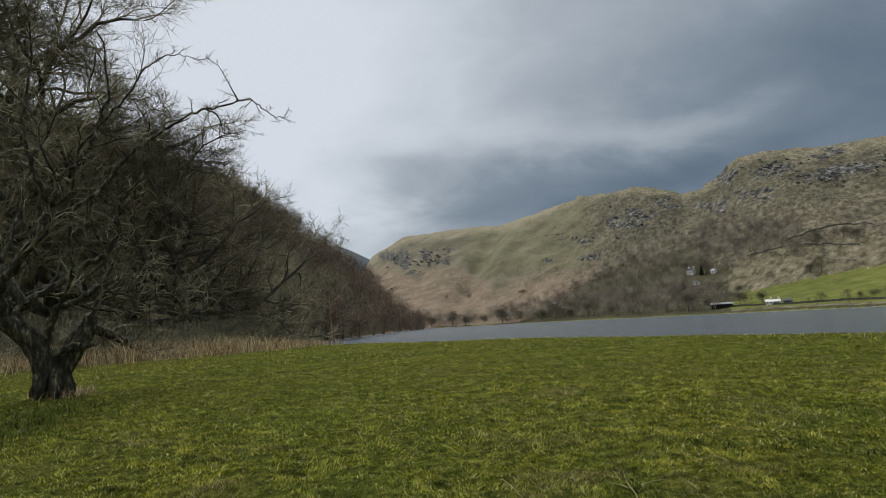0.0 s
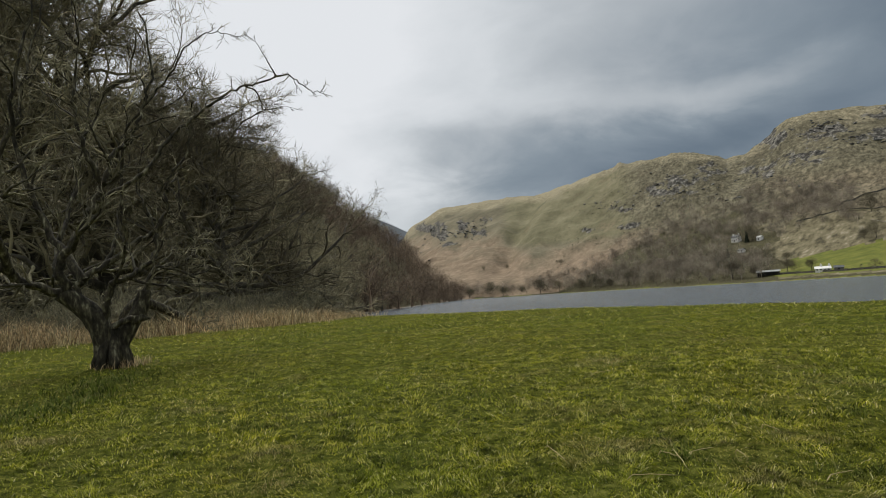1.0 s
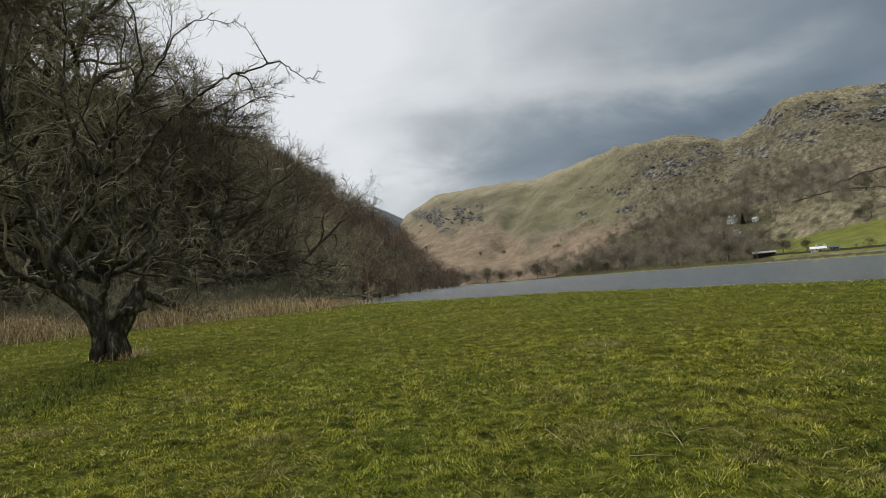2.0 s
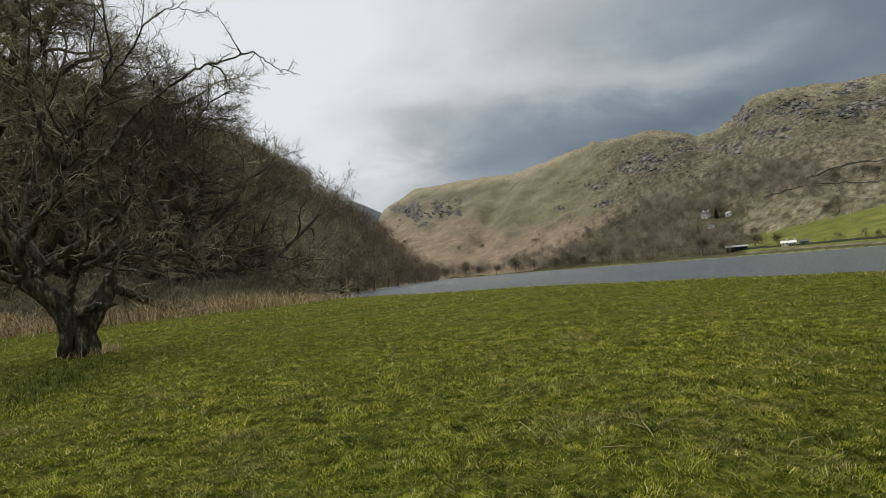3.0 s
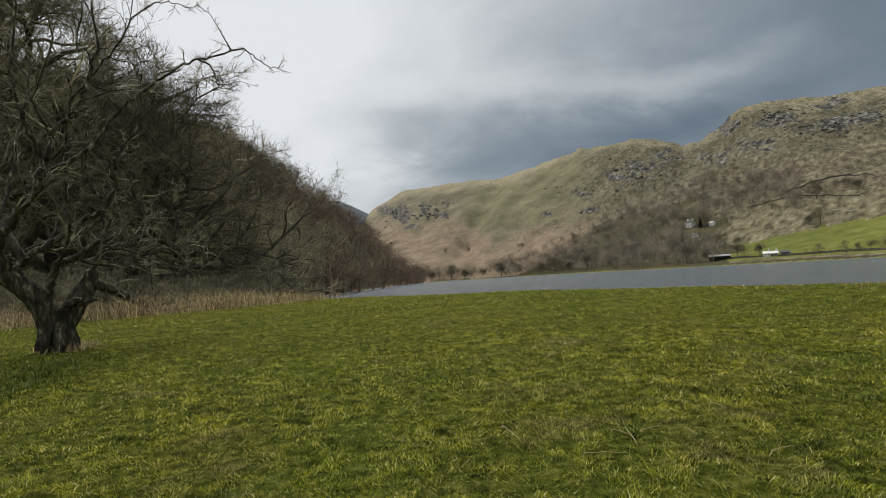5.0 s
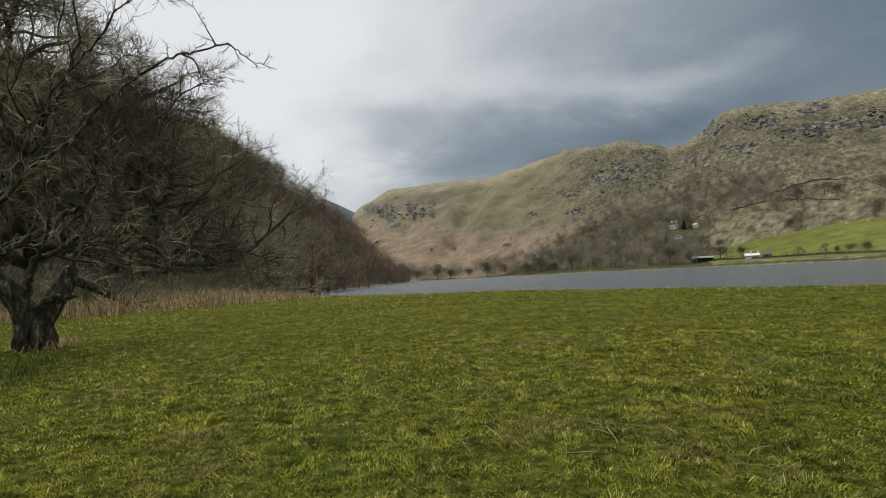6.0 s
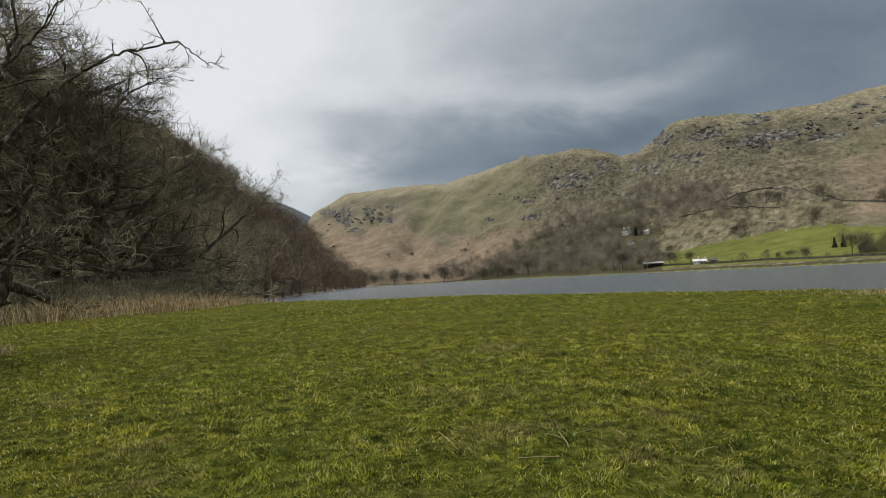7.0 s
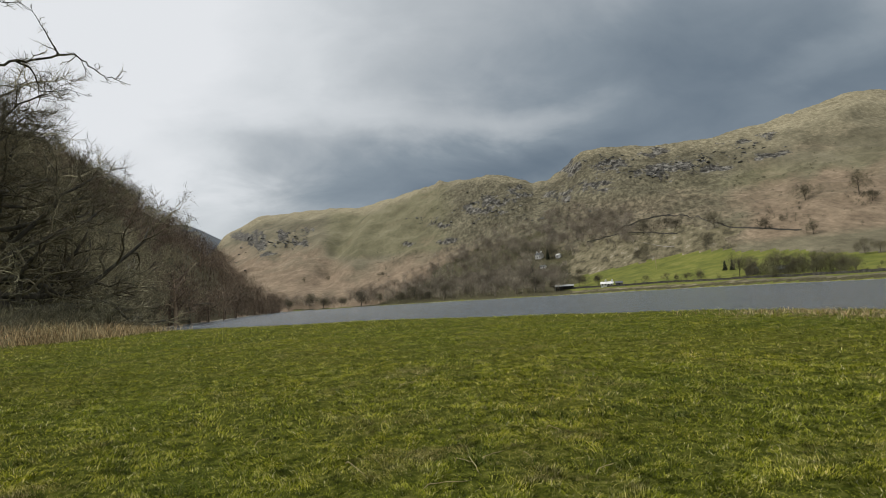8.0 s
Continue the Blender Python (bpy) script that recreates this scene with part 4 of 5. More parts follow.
def build_hawthorn():
    rng = np.random.default_rng(12)
    root = tagged(new("hawthorn_tree"), "gnarled leafless hawthorn with thick hollow trunk in the pasture", "tree")
    root.location = HAW
    right = np.array([math.cos(radians(32.7)), math.sin(radians(32.7)), 0.0])
    away = np.array([math.sin(radians(-32.7)), math.cos(radians(-32.7)), 0.0])

    def at(u, w, z):
        return right * u + away * w + np.array([0, 0, z])

    # trunk: two stems grown together, with buttressed foot
    stems = [[at(-0.20, 0, -0.25), at(-0.20, 0, 0.05), at(-0.22, 0.02, 0.3), at(-0.26, 0, 0.55), at(-0.42, 0.03, 0.84), at(-0.78, 0.05, 1.15)],
             [at(-0.06, 0.02, -0.25), at(-0.06, 0, 0.05), at(-0.04, 0, 0.3), at(0.03, -0.02, 0.5), at(0.20, 0, 0.78), at(0.32, 0.05, 1.12)]]
    bm_lines = []
    for pts, rad in zip(stems, ([0.20, 0.155, 0.14, 0.145, 0.145, 0.12], [0.17, 0.135, 0.12, 0.115, 0.11, 0.09])):
        pts = np.array(pts)
        t = np.linspace(0, 5, 64)
        fine = np.stack([np.interp(t, range(6), pts[:, k]) for k in range(3)], 1)
        for _ in range(8):
            fine[1:-1] = (fine[:-2] + 2 * fine[1:-1] + fine[2:]) / 4
        bm_lines.append((fine, np.interp(t, range(6), rad), 36))
    for i in range(7):
        a = i * 0.9 + 0.3
        foot = at(-0.13 + 0.27 * math.cos(a), 0.27 * math.sin(a), -0.08)
        hip = at(-0.13 + 0.05 * math.cos(a), 0.05 * math.sin(a), 0.55)
        bm_lines.append((np.array([hip, hip * 0.65 + foot * 0.35 + at(0, 0, -0.04), hip * 0.3 + foot * 0.7 + at(0, 0, -0.03), foot]), np.array([0.05, 0.075, 0.07, 0.02]), 10))
    v, f = tubes(bm_lines)
    ang = np.arctan2(v @ away, v @ right + 0.13)
    out_dir = np.stack([v[:, 0] + 0.13 * right[0], v[:, 1] + 0.13 * right[1], 0.2 * v[:, 2]], 1)
    out_dir /= np.linalg.norm(out_dir, axis=1, keepdims=True) + 0.05
    flute = 0.042 * fbm(ang * 3.0 + 0.8 * v[:, 2], v[:, 2] * 1.6, 3, 15, True) + 0.034 * fbm((v @ right) * 11, v[:, 2] * 9 + (v @ away) * 11, 4, 16)
    v = v + out_dir * flute[:, None]
    part("trunk", mesh_from("trunk", v, f, [HAW_BARK]), HAW_BARK, root, "dark ridged bark with grey lichen")
    v, f = tubes([(np.array([at(-0.12, -0.17, 0.60), at(0.0, -0.2, 0.66), at(0.10, -0.19, 0.70), at(0.20, -0.15, 0.74)]), np.array([0.05, 0.045, 0.045, 0.03]), 8),
                  (np.array([at(0.12, -0.08, 0.64), at(0.26, -0.1, 0.70), at(0.38, -0.08, 0.68)]), np.array([0.07, 0.06, 0.02]), 8)])
    part("broken_stub", mesh_from("broken_stub", v, f, [HAW_BARK]), HAW_BARK, root, "pale broken branch stub")
    limbs = [
        ([(-0.45, 0.03, 0.86), (-0.72, 0.0, 1.14), (-0.80, -0.1, 1.5), (-0.64, -0.2, 1.83), (-0.46, -0.2, 2.17), (-0.26, -0.2, 2.55), (-0.22, -0.2, 2.8), (-0.10, -0.2, 3.17), (0.12, -0.2, 3.37), (0.28, -0.2, 3.8), (0.45, -0.2, 4.3), (0.45, -0.1, 4.9), (0.3, 0, 5.7)], 0.10),
        ([(-0.25, -0.2, 2.75), (-0.41, -0.3, 3.06), (-0.53, -0.3, 3.49), (-0.62, -0.3, 4.0), (-0.5, -0.3, 4.8), (-0.6, -0.2, 5.6)], 0.055),
        ([(-0.45, 0.03, 0.86), (-0.62, 0.08, 1.12), (-0.53, 0.15, 1.33), (-0.27, 0.2, 1.50), (0.22, 0.2, 1.85), (0.53, 0.15, 2.08), (0.67, 0.1, 2.35), (0.63, 0.1, 2.70), (0.72, 0.1, 2.95), (0.97, 0.1, 3.31), (1.06, 0.1, 3.8), (1.05, 0.1, 4.3)], 0.085),
        ([(-0.30, -0.2, 2.45), (0.12, -0.3, 2.70), (0.41, -0.3, 3.02), (0.68, -0.3, 3.44), (0.96, -0.3, 3.76), (1.30, -0.3, 4.05), (1.61, -0.3, 4.34), (2.03, -0.3, 4.53), (2.41, -0.3, 4.70), (2.63, -0.3, 4.76), (2.88, -0.3, 4.55), (3.06, -0.3, 4.49), (3.24, -0.3, 4.51)], 0.046),
        ([(0.20, 0.0, 0.74), (0.31, 0.05, 1.10), (0.42, 0.15, 1.45), (0.67, 0.2, 1.52), (0.97, 0.25, 1.58), (1.18, 0.3, 1.84), (1.46, 0.3, 1.92), (1.75, 0.3, 2.1)], 0.05),
        ([(0.21, 0.0, 0.76), (0.33, 0.0, 1.15), (0.48, -0.2, 1.48), (0.89, -0.35, 1.34), (1.21, -0.4, 1.12), (1.49, -0.4, 1.02)], 0.04),
        ([(-0.24, 0.0, 0.62), (-0.17, -0.12, 0.95), (-0.13, -0.25, 1.24), (0.10, -0.3, 1.31), (0.30, -0.25, 1.46), (0.5, -0.1, 1.7), (0.45, 0.1, 2.2), (0.2, 0.5, 2.9), (0.4, 0.7, 3.7)], 0.075),
        ([(-0.45, 0.03, 0.86), (-0.80, 0.03, 1.13), (-1.3, -0.1, 1.35), (-1.8, -0.3, 1.9), (-2.3, -0.4, 2.8), (-2.7, -0.3, 3.9)], 0.11),
        ([(-0.45, 0.05, 0.86), (-0.72, 0.2, 1.15), (-0.9, 0.7, 1.7), (-0.7, 1.3, 2.6), (-0.5, 1.7, 3.7), (-0.4, 1.9, 5.0)], 0.09),
        ([(-0.2, 0.2, 1.5), (0.0, 0.5, 2.2), (0.02, 0.4, 3.0), (0.08, 0.2, 3.68), (0.40, 0.0, 4.1), (0.78, 0, 4.65), (0.95, 0, 5.1), (1.30, 0, 5.42), (1.62, 0, 5.46), (1.88, 0, 5.42)], 0.038),
        ([(2.38, -0.3, 4.69), (2.27, -0.3, 4.88), (2.18, -0.28, 5.05), (2.06, -0.25, 5.30), (1.86, -0.25, 5.38)], 0.016),
        ([(1.85, -0.3, 4.45), (2.02, -0.32, 4.40), (2.09, -0.3, 4.27), (2.12, -0.3, 4.06), (2.30, -0.3, 4.10), (2.48, -0.28, 4.19), (2.86, -0.25, 4.14)], 0.018),
        ([(-1.3, -0.1, 1.35), (-1.5, -0.8, 2.0), (-1.3, -1.2, 3.0), (-1.1, -1.3, 4.2), (-0.9, -1.2, 5.3)], 0.075),
        ([(-0.5, 0.1, 1.3), (-1.0, 0.5, 2.2), (-1.4, 0.6, 3.3), (-1.3, 0.7, 4.6), (-1.0, 0.8, 6.0)], 0.08),
    ]
    levels = [(9, 1.05, 0.8, 0.24, 0.04, 8, 5, 0.010), (7, 0.5, 0.8, 0.28, 0.02, 5, 4, 0.0055), (5, 0.2, 0.8, 0.3, 0.02, 3, 3, 0.0038)]
    for k, (ctrl, r0) in enumerate(limbs):
        c = np.array([at(*p) for p in ctrl])
        n = len(c) - 1
        t = np.linspace(0, n, n * 5 + 1)
        line = np.stack([np.interp(t, range(n + 1), c[:, a]) for a in range(3)], 1)
        for _ in range(2):
            line[1:-1] = (line[:-2] + 2 * line[1:-1] + line[2:]) / 4
        line[1:] += min(0.022, 0.28 * r0) * rng.normal(size=line[1:].shape)
        rad = r0 * 0.92 * (1 - 0.88 * np.linspace(0, 1, len(line)) ** 0.65) * (1 + 0.025 * rng.normal(size=len(line)))
        out = []
        lv = levels
        if k in (3, 9):
            lv = [(16, 0.36, 0.75, 0.3, 0.05, 5, 5, 0.0065), (4, 0.16, 0.8, 0.3, 0.02, 3, 4, 0.0045), (2, 0.07, 0.8, 0.25, 0.02, 2, 3, 0.0035)]
        elif k == 2:
            lv = [(8, 0.55, 0.75, 0.2, 0.03, 6, 5, 0.010), (5, 0.30, 0.8, 0.24, 0.02, 4, 4, 0.006), (3, 0.13, 0.8, 0.26, 0.02, 2, 3, 0.004)]
        elif k in (10, 11):
            lv = [(9, 0.13, 0.8, 0.22, 0.03, 3, 4, 0.005), (3, 0.07, 0.8, 0.26, 0.02, 2, 3, 0.004), (1, 0.03, 0.8, 0.25, 0.02, 2, 3, 0.003)]
        sprout(rng, (line, rad), lv, out)
        v, f = tubes([(line, rad, 9)] + [(p, r, s) for p, r, s, q in out if q == 3])
        limb = part("limb", mesh_from("limb", v, f, [HAW_BARK]), HAW_BARK, root)
        v, f = tubes([(p, r, s) for p, r, s, q in out if q < 3])
        tagged(part("crown", mesh_from("crown", v, f, [HAW_TWIG]), HAW_TWIG, limb), kind="stuff")


build_hawthorn()

# ---- grass, reeds, weeds ----


def blades(places, height, width, rng, lean=0.5, segs=2, comb=0.0):
    """Bent, tapering blades at places (N x 3); comb lays neighbours the same way."""
    n = len(places)
    h, w = height * rng.uniform(0.45, 1.4, n), width * rng.uniform(0.6, 1.35, n)
    a, b = rng.uniform(0, 2 * np.pi, n), rng.uniform(0, 2 * np.pi, n)
    if comb:
        way = 2.5 * np.pi * fbm(places[:, 0] * 2.1, places[:, 1] * 2.1, 2, 93)
        b = np.where(rng.random(n) < comb, way + 0.5 * rng.normal(size=n), b)
    side = np.stack([np.cos(a), np.sin(a), np.zeros(n)], 1) * w[:, None] * 0.5
    bend = np.stack([np.cos(b), np.sin(b), np.zeros(n)], 1) * (lean * h * rng.uniform(0.3, 1.6, n))[:, None]
    up = np.array([0, 0, 1.0])[None] * h[:, None]
    v = [places - side, places + side]
    if segs == 2:
        mid = places + up * 0.62 + bend * 0.36
        v += [mid + side * 0.75, mid - side * 0.75]
    v.append(places + up * 0.88 + bend)
    k = len(v)
    V = np.stack(v, 1).reshape(-1, 3)
    off = np.arange(n)[:, None] * k
    if segs == 2:
        return V, [np.array([[0, 1, 2, 3]]) + off, np.array([[3, 2, 4]]) + off]
    return V, [np.zeros((0, 4), int), np.array([[0, 1, 2]]) + off]


def sector(rng, n, r0, r1, a0=-46, a1=60):
    r = np.sqrt(rng.uniform(r0 * r0, r1 * r1, n))
    a = np.radians(rng.uniform(a0, a1, n))
    x, y = r * np.sin(a), r * np.cos(a)
    keep = lake_distance(x, y) < -2.5
    return np.stack([x[keep], y[keep], land(x[keep], y[keep]) - 0.004], 1)


def build_grass():
    rng = np.random.default_rng(21)
    sets = []
    bands = ((160000, 1.7, 3.8, 0.019, 0.0038, 1.2, 2, -46, 60), (160000, 3.8, 7.0, 0.024, 0.0058, 1.2, 2, -46, 60), (170000, 7.0, 13.0, 0.028, 0.0085, 1.1, 1, -46, 60),
             (90000, 13.0, 27.0, 0.045, 0.018, 1.2, 1, -46, 60), (40000, 0.0, 9.0, 0.032, 0.012, 1.1, 1, 60, 314))
    for n, r0, r1, h, w, lean, segs, a0, a1 in bands:
        p = sector(rng, n, r0, r1, a0, a1)
        tuft = smooth(-0.40, 0.40, fbm(p[:, 0] * 6.0, p[:, 1] * 6.0, 4, 91)) * (0.7 + 0.3 * smooth(-0.5, 0.2, fbm(p[:, 0] * 0.9, p[:, 1] * 0.9, 3, 92)))
        keep = rng.random(len(p)) < 0.35 + 0.65 * tuft
        sets.append(blades(p[keep], h * (0.7 + 0.5 * tuft[keep]), w, rng, lean, segs, 0.6))
    v, f = join(sets)
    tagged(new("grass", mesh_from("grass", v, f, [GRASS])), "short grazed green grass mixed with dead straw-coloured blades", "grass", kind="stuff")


def along(points, rng, n, across):
    """n random places in a strip along a poly-line."""
    c = np.array(points, float)
    seg = np.linalg.norm(np.diff(c, axis=0), axis=1)
    s = np.concatenate([[0], np.cumsum(seg)])
    t = rng.uniform(0, s[-1], n)
    x, y = np.interp(t, s, c[:, 0]), np.interp(t, s, c[:, 1])
    x, y = x + rng.normal(size=n) * across, y + rng.normal(size=n) * across
    return np.stack([x, y, land(x, y) - 0.01], 1)


def polar(*pairs):
    return [(r * math.sin(radians(a)), r * math.cos(radians(a))) for a, r in pairs]


def build_reeds():
    rng = np.random.default_rng(22)
    line = polar((-46, 19), (-36, 20.5), (-29, 21.5), (-24, 22), (-17, 25), (-12.6, 29))
    p = along(line, rng, 11000, 0.8)
    d = fbm(p[:, 0] * 0.5, p[:, 1] * 0.5, 3, 95)
    p = p[rng.random(len(p)) < 0.25 + smooth(-0.4, 0.3, d)]
    d = fbm(p[:, 0] * 0.9, p[:, 1] * 0.9, 3, 96)
    d = (1 + 1.1 * d) * (1 - 0.55 * smooth(-19, -12.5, np.degrees(np.arctan2(p[:, 0], p[:, 1]))))
    v, f = blades(p, 0.52 * d, 0.015, rng, 0.62, 2)
    tagged(new("dead_reeds", mesh_from("dead_reeds", v, f, [REED])), "strip of pale dead reeds and tall grass along the field edge", "reeds", kind="stuff")
    line = polar((14, 19.0), (26, 15.6), (38, 13.8), (46, 12.6), (58, 11.5), (70, 11.5))
    p = along(line, rng, 7000, 0.45)
    edge = np.degrees(np.arctan2(p[:, 0], p[:, 1]))
    p = p[rng.random(len(p)) < smooth(34, 52, edge)]
    v, f = blades(p, 0.095, 0.011, rng, 0.85, 2)
    tagged(new("bank_grass", mesh_from("bank_grass", v, f, [REED])), "low brown dead grass along the lake bank", "grass", kind="stuff")


build_grass()
build_reeds()


# ---- scrub and trees on the far side ----


def build_scrub():
    rng = np.random.default_rng(31)
    protos = [fuzzy(400 + i, 400, bare=0.02, spread=1.2, thick=0.014, length=0.085, lobes=7) for i in range(6)]
    n = 9000
    az, el = rng.uniform(-1, 33, n), rng.uniform(-0.1, 9.5, n)
    top = np.interp(az, [-1, 4, 7.5, 9.8, 12.3, 13.7, 15.9, 17.3, 18.6, 21, 23.7, 25.6, 27.9, 30, 33], [0.5, 0.6, 1.1, 1.7, 2.6, 3.5, 4.4, 5.3, 6.0, 6.3, 7.2, 7.9, 8.1, 7.5, 7.0])
    dens = (1 - smooth(0.80, 1.12, el / top + 0.22 * fbm(az * 0.6, el * 0.9, 3, 7))) * (0.55 + 0.45 * smooth(-0.3, 0.3, fbm(az * 0.9, el * 1.5, 3, 9)))
    dens = dens * (1 - smooth(24.5, 27, az) * (1 - smooth(3.6, 5.0, el)))
    dens = dens * np.where((az > 23.3) & (az < 26.2) & (el > 2.0) & (el < 3.35), 0.08, 1.0)
    keep = rng.random(n) < np.clip(dens, 0, 1) * 0.42
    p = meet(az[keep], el[keep], 240)
    h = rng.uniform(4.5, 10.0, len(p)) * np.where(el[keep] < 1.5, 1.25, 1.0)
    scatter("hillside_scrub", protos, np.column_stack([p[:, 0], p[:, 1], p[:, 2] - 0.4, h, rng.uniform(0, 6.28, len(p))]), SCRUB, "grey-brown leafless scrub woodland climbing the fell above the lake", "woodland")
    n = 6500
    az, el = rng.uniform(8, 56, n), rng.uniform(3.0, 11.8, n)
    dens = smooth(-0.1, 0.5, fbm(az * 0.35, el * 0.7, 4, 17)) * (1 - smooth(7, 12, el)) + 0.06
    dens = dens * np.where(az > 27, smooth(3.2, 5.0, el), 1.0)
    belt = np.interp(az, [10.6, 13.4, 16.7, 19.3, 21.4], [5.5, 7.1, 8.1, 8.9, 9.2])
    dens = dens + 0.9 * np.exp(-((el - belt) / 0.45) ** 2) * (az > 10.2) * (az < 22.5)
    dens = dens + 0.50 * smooth(18, 24, az) * (1 - smooth(40, 47, az)) * smooth(4.5, 6, el) * smooth(-0.3, 0.4, fbm(az * 0.8, el * 1.4, 3, 19))
    keep = rng.random(n) < dens * 0.55
    p = meet(az[keep], el[keep], 240)
    h = rng.uniform(1.2, 2.6, len(p)) + 1.8 * rng.random(len(p)) ** 4
    protos = [fuzzy(420 + i, 60, bare=0.0, spread=1.4, thick=0.04, length=0.16) for i in range(5)]
    scatter("fell_bushes", protos, np.column_stack([p[:, 0], p[:, 1], p[:, 2] - 0.2, h, rng.uniform(0, 6.28, len(p))]), THORN, "small dark thorn bushes dotted over the open fellside", "bushes")


def build_hedges():
    rng = np.random.default_rng(35)
    protos = [fuzzy(430 + i, 420, bare=0.0, spread=1.4, thick=0.014, length=0.11) for i in range(5)]
    az = np.concatenate([rng.uniform(43, 50, 60), rng.uniform(40.5, 56, 40), rng.uniform(26, 41, 26), rng.uniform(-1, 26, 70)])
    el = np.where(az < 26, rng.uniform(-0.25, 0.25, len(az)), rng.uniform(0.02, 0.45, len(az)))
    p = meet(az, el, 140)
    h = np.where((az > 43) & (az < 50), rng.uniform(1.4, 5.8, len(az)), rng.uniform(1.0, 2.4, len(az)))
    scatter("hedgerow", protos, np.column_stack([p[:, 0], p[:, 1], p[:, 2] - 0.1, h, rng.uniform(0, 6.28, len(az))]), HEDGE, "olive-grey bushy hedgerow along the far lake shore", "hedge")


SHORE_TREES = [(23.4, 0.02, 2.38), (14.6, 0.09, 1.60), (11.6, 0.0, 1.62), (27.6, 0.32, 1.71), (29.3, 0.36, 1.21), (19.1, 0.04, 1.35), (16.8, 0.17, 1.11), (21.5, 0.05, 1.28),
               (1.5, -0.2, 1.64), (2.8, -0.2, 1.53), (-0.5, -0.2, 1.20), (6.4, -0.2, 1.63), (10.2, -0.1, 1.51), (4.5, -0.2, 1.1), (8.2, -0.1, 1.2), (13.0, 0.0, 1.3), (25.2, 0.1, 1.1)]
FARM_TREES = [(41.4, 0.30, 1.87), (42.3, 0.33, 1.61), (44.2, 0.33, 1.68), (45.1, 0.32, 1.71), (46.1, 0.33, 1.74), (47.1, 0.25, 1.49), (48.1, 0.27, 1.75), (49.0, 0.19, 1.46),
              (50.5, 1.43, 1.12), (51.5, 1.42, 1.02), (38.3, 0.28, 1.01), (35.4, 0.38, 0.62), (37.1, 0.27, 0.71), (36.2, 0.35, 0.6), (33.6, 0.3, 0.6), (52.6, 1.3, 1.2)]
FELL_TREES = [(39.8, 4.81, 1.40), (46.9, 6.28, 1.63), (47.2, 3.40, 1.26), (33.8, 4.66, 1.46), (35.7, 5.10, 1.24), (39.2, 3.20, 1.21), (33.9, 2.54, 1.36), (33.1, 2.60, 1.05),
              (43.8, 4.12, 1.11), (50.6, 6.19, 1.8), (8.5, 2.51, 0.6), (3.3, 2.55, 0.45), (1.1, 2.51, 0.45), (36.6, 5.0, 1.1), (24.9, 3.2, 1.3), (25.2, 3.2, 1.4), (51.4, 5.6, 1.1), (45.0, 4.7, 0.6), (26.2, 1.2, 1.2), (27.6, 1.3, 0.9)]


def build_far_trees():
    rng = np.random.default_rng(33)
    sets = (("bare tree standing along the lake shore", "trees along the far shore", SHORE_TREES), ("bare tree in the hedge round the farm", "trees round the farm", FARM_TREES),
            ("lone bare tree on the open fellside", "lone trees on the fell", FELL_TREES))
    for k, (label, group, spots) in enumerate(sets):
        kinds = []
        for i in range(3):
            root = tagged(new("bare_tree"), label, "tree", group)
            (wv, wf), (tv, tf) = fuzzy(500 + 10 * k + i, 2600, bare=0.16 if k == 0 else 0.04, spread=1.15, thick=0.0085, length=0.085, apart=True, lobes=7)
            part("trunk", mesh_from("trunk", wv * 10, wf, [BARK]), BARK, root)
            part("crown", mesh_from("crown", tv * 10, tf, [SCRUB_ONE]), SCRUB_ONE, root)
            kinds.append(root)
        p = meet([q[0] for q in spots], [q[1] for q in spots], 140)
        for i, (x, y, z) in enumerate(p):
            h = math.hypot(x, y) * math.radians(spots[i][2]) * (1.0, 1.15, 1.1)[k]
            m = pose(x, y, z - 0.1, 0, 0, rng.uniform(0, 360)) @ Matrix.Scale(h / 10.0, 4)
            if i < 3:
                kinds[i].matrix_world = m
            else:
                ob = copy_thing(kinds[i % 3], m)
                ob.scale = (h / 10.0,) * 3


def conifer(az, el, tall):
    rng = np.random.default_rng(int(az * 10))
    x, y, z = meet(az, el, 140)[0]
    h = math.hypot(x, y) * math.radians(tall)
    root = tagged(new("conifer_tree"), "dark green conifer among bare trees by the farm", "tree", "conifers by the farm")
    root.location = (x, y, z)
    v, f = tubes([(np.array([[0, 0, -0.3], [0, 0, h * 0.5], [0, 0, h * 0.98]]), np.array([0.25, 0.15, 0.02]), 6)])
    part("trunk", mesh_from("trunk", v, f, [BARK]), BARK, root)
    lines = []
    for i in range(190):
        t = 0.08 + 0.9 * i / 190
        a = i * 2.4
        w = h * 0.24 * (1 - t) * rng.uniform(0.7, 1.2) + 0.25
        d = np.array([math.cos(a), math.sin(a), 0])
        p = np.array([0, 0, h * t])
        lines.append((np.array([p, p + d * w * 0.6 - [0, 0, 0.1 * w], p + d * w - [0, 0, 0.35 * w]]), np.array([0.14, 0.20, 0.0]), 4))
    v, f = tubes(lines)
    part("crown", mesh_from("crown", v, f, [CONIFER]), CONIFER, root)


build_scrub()
build_hedges()
build_far_trees()
for _spot in ((40.3, 0.9, 0.85), (40.9, 0.9, 0.95), (24.8, 3.1, 1.0), (23.2, 1.9, 0.8)):
    conifer(*_spot)

# ---- houses and walls on the far side ----


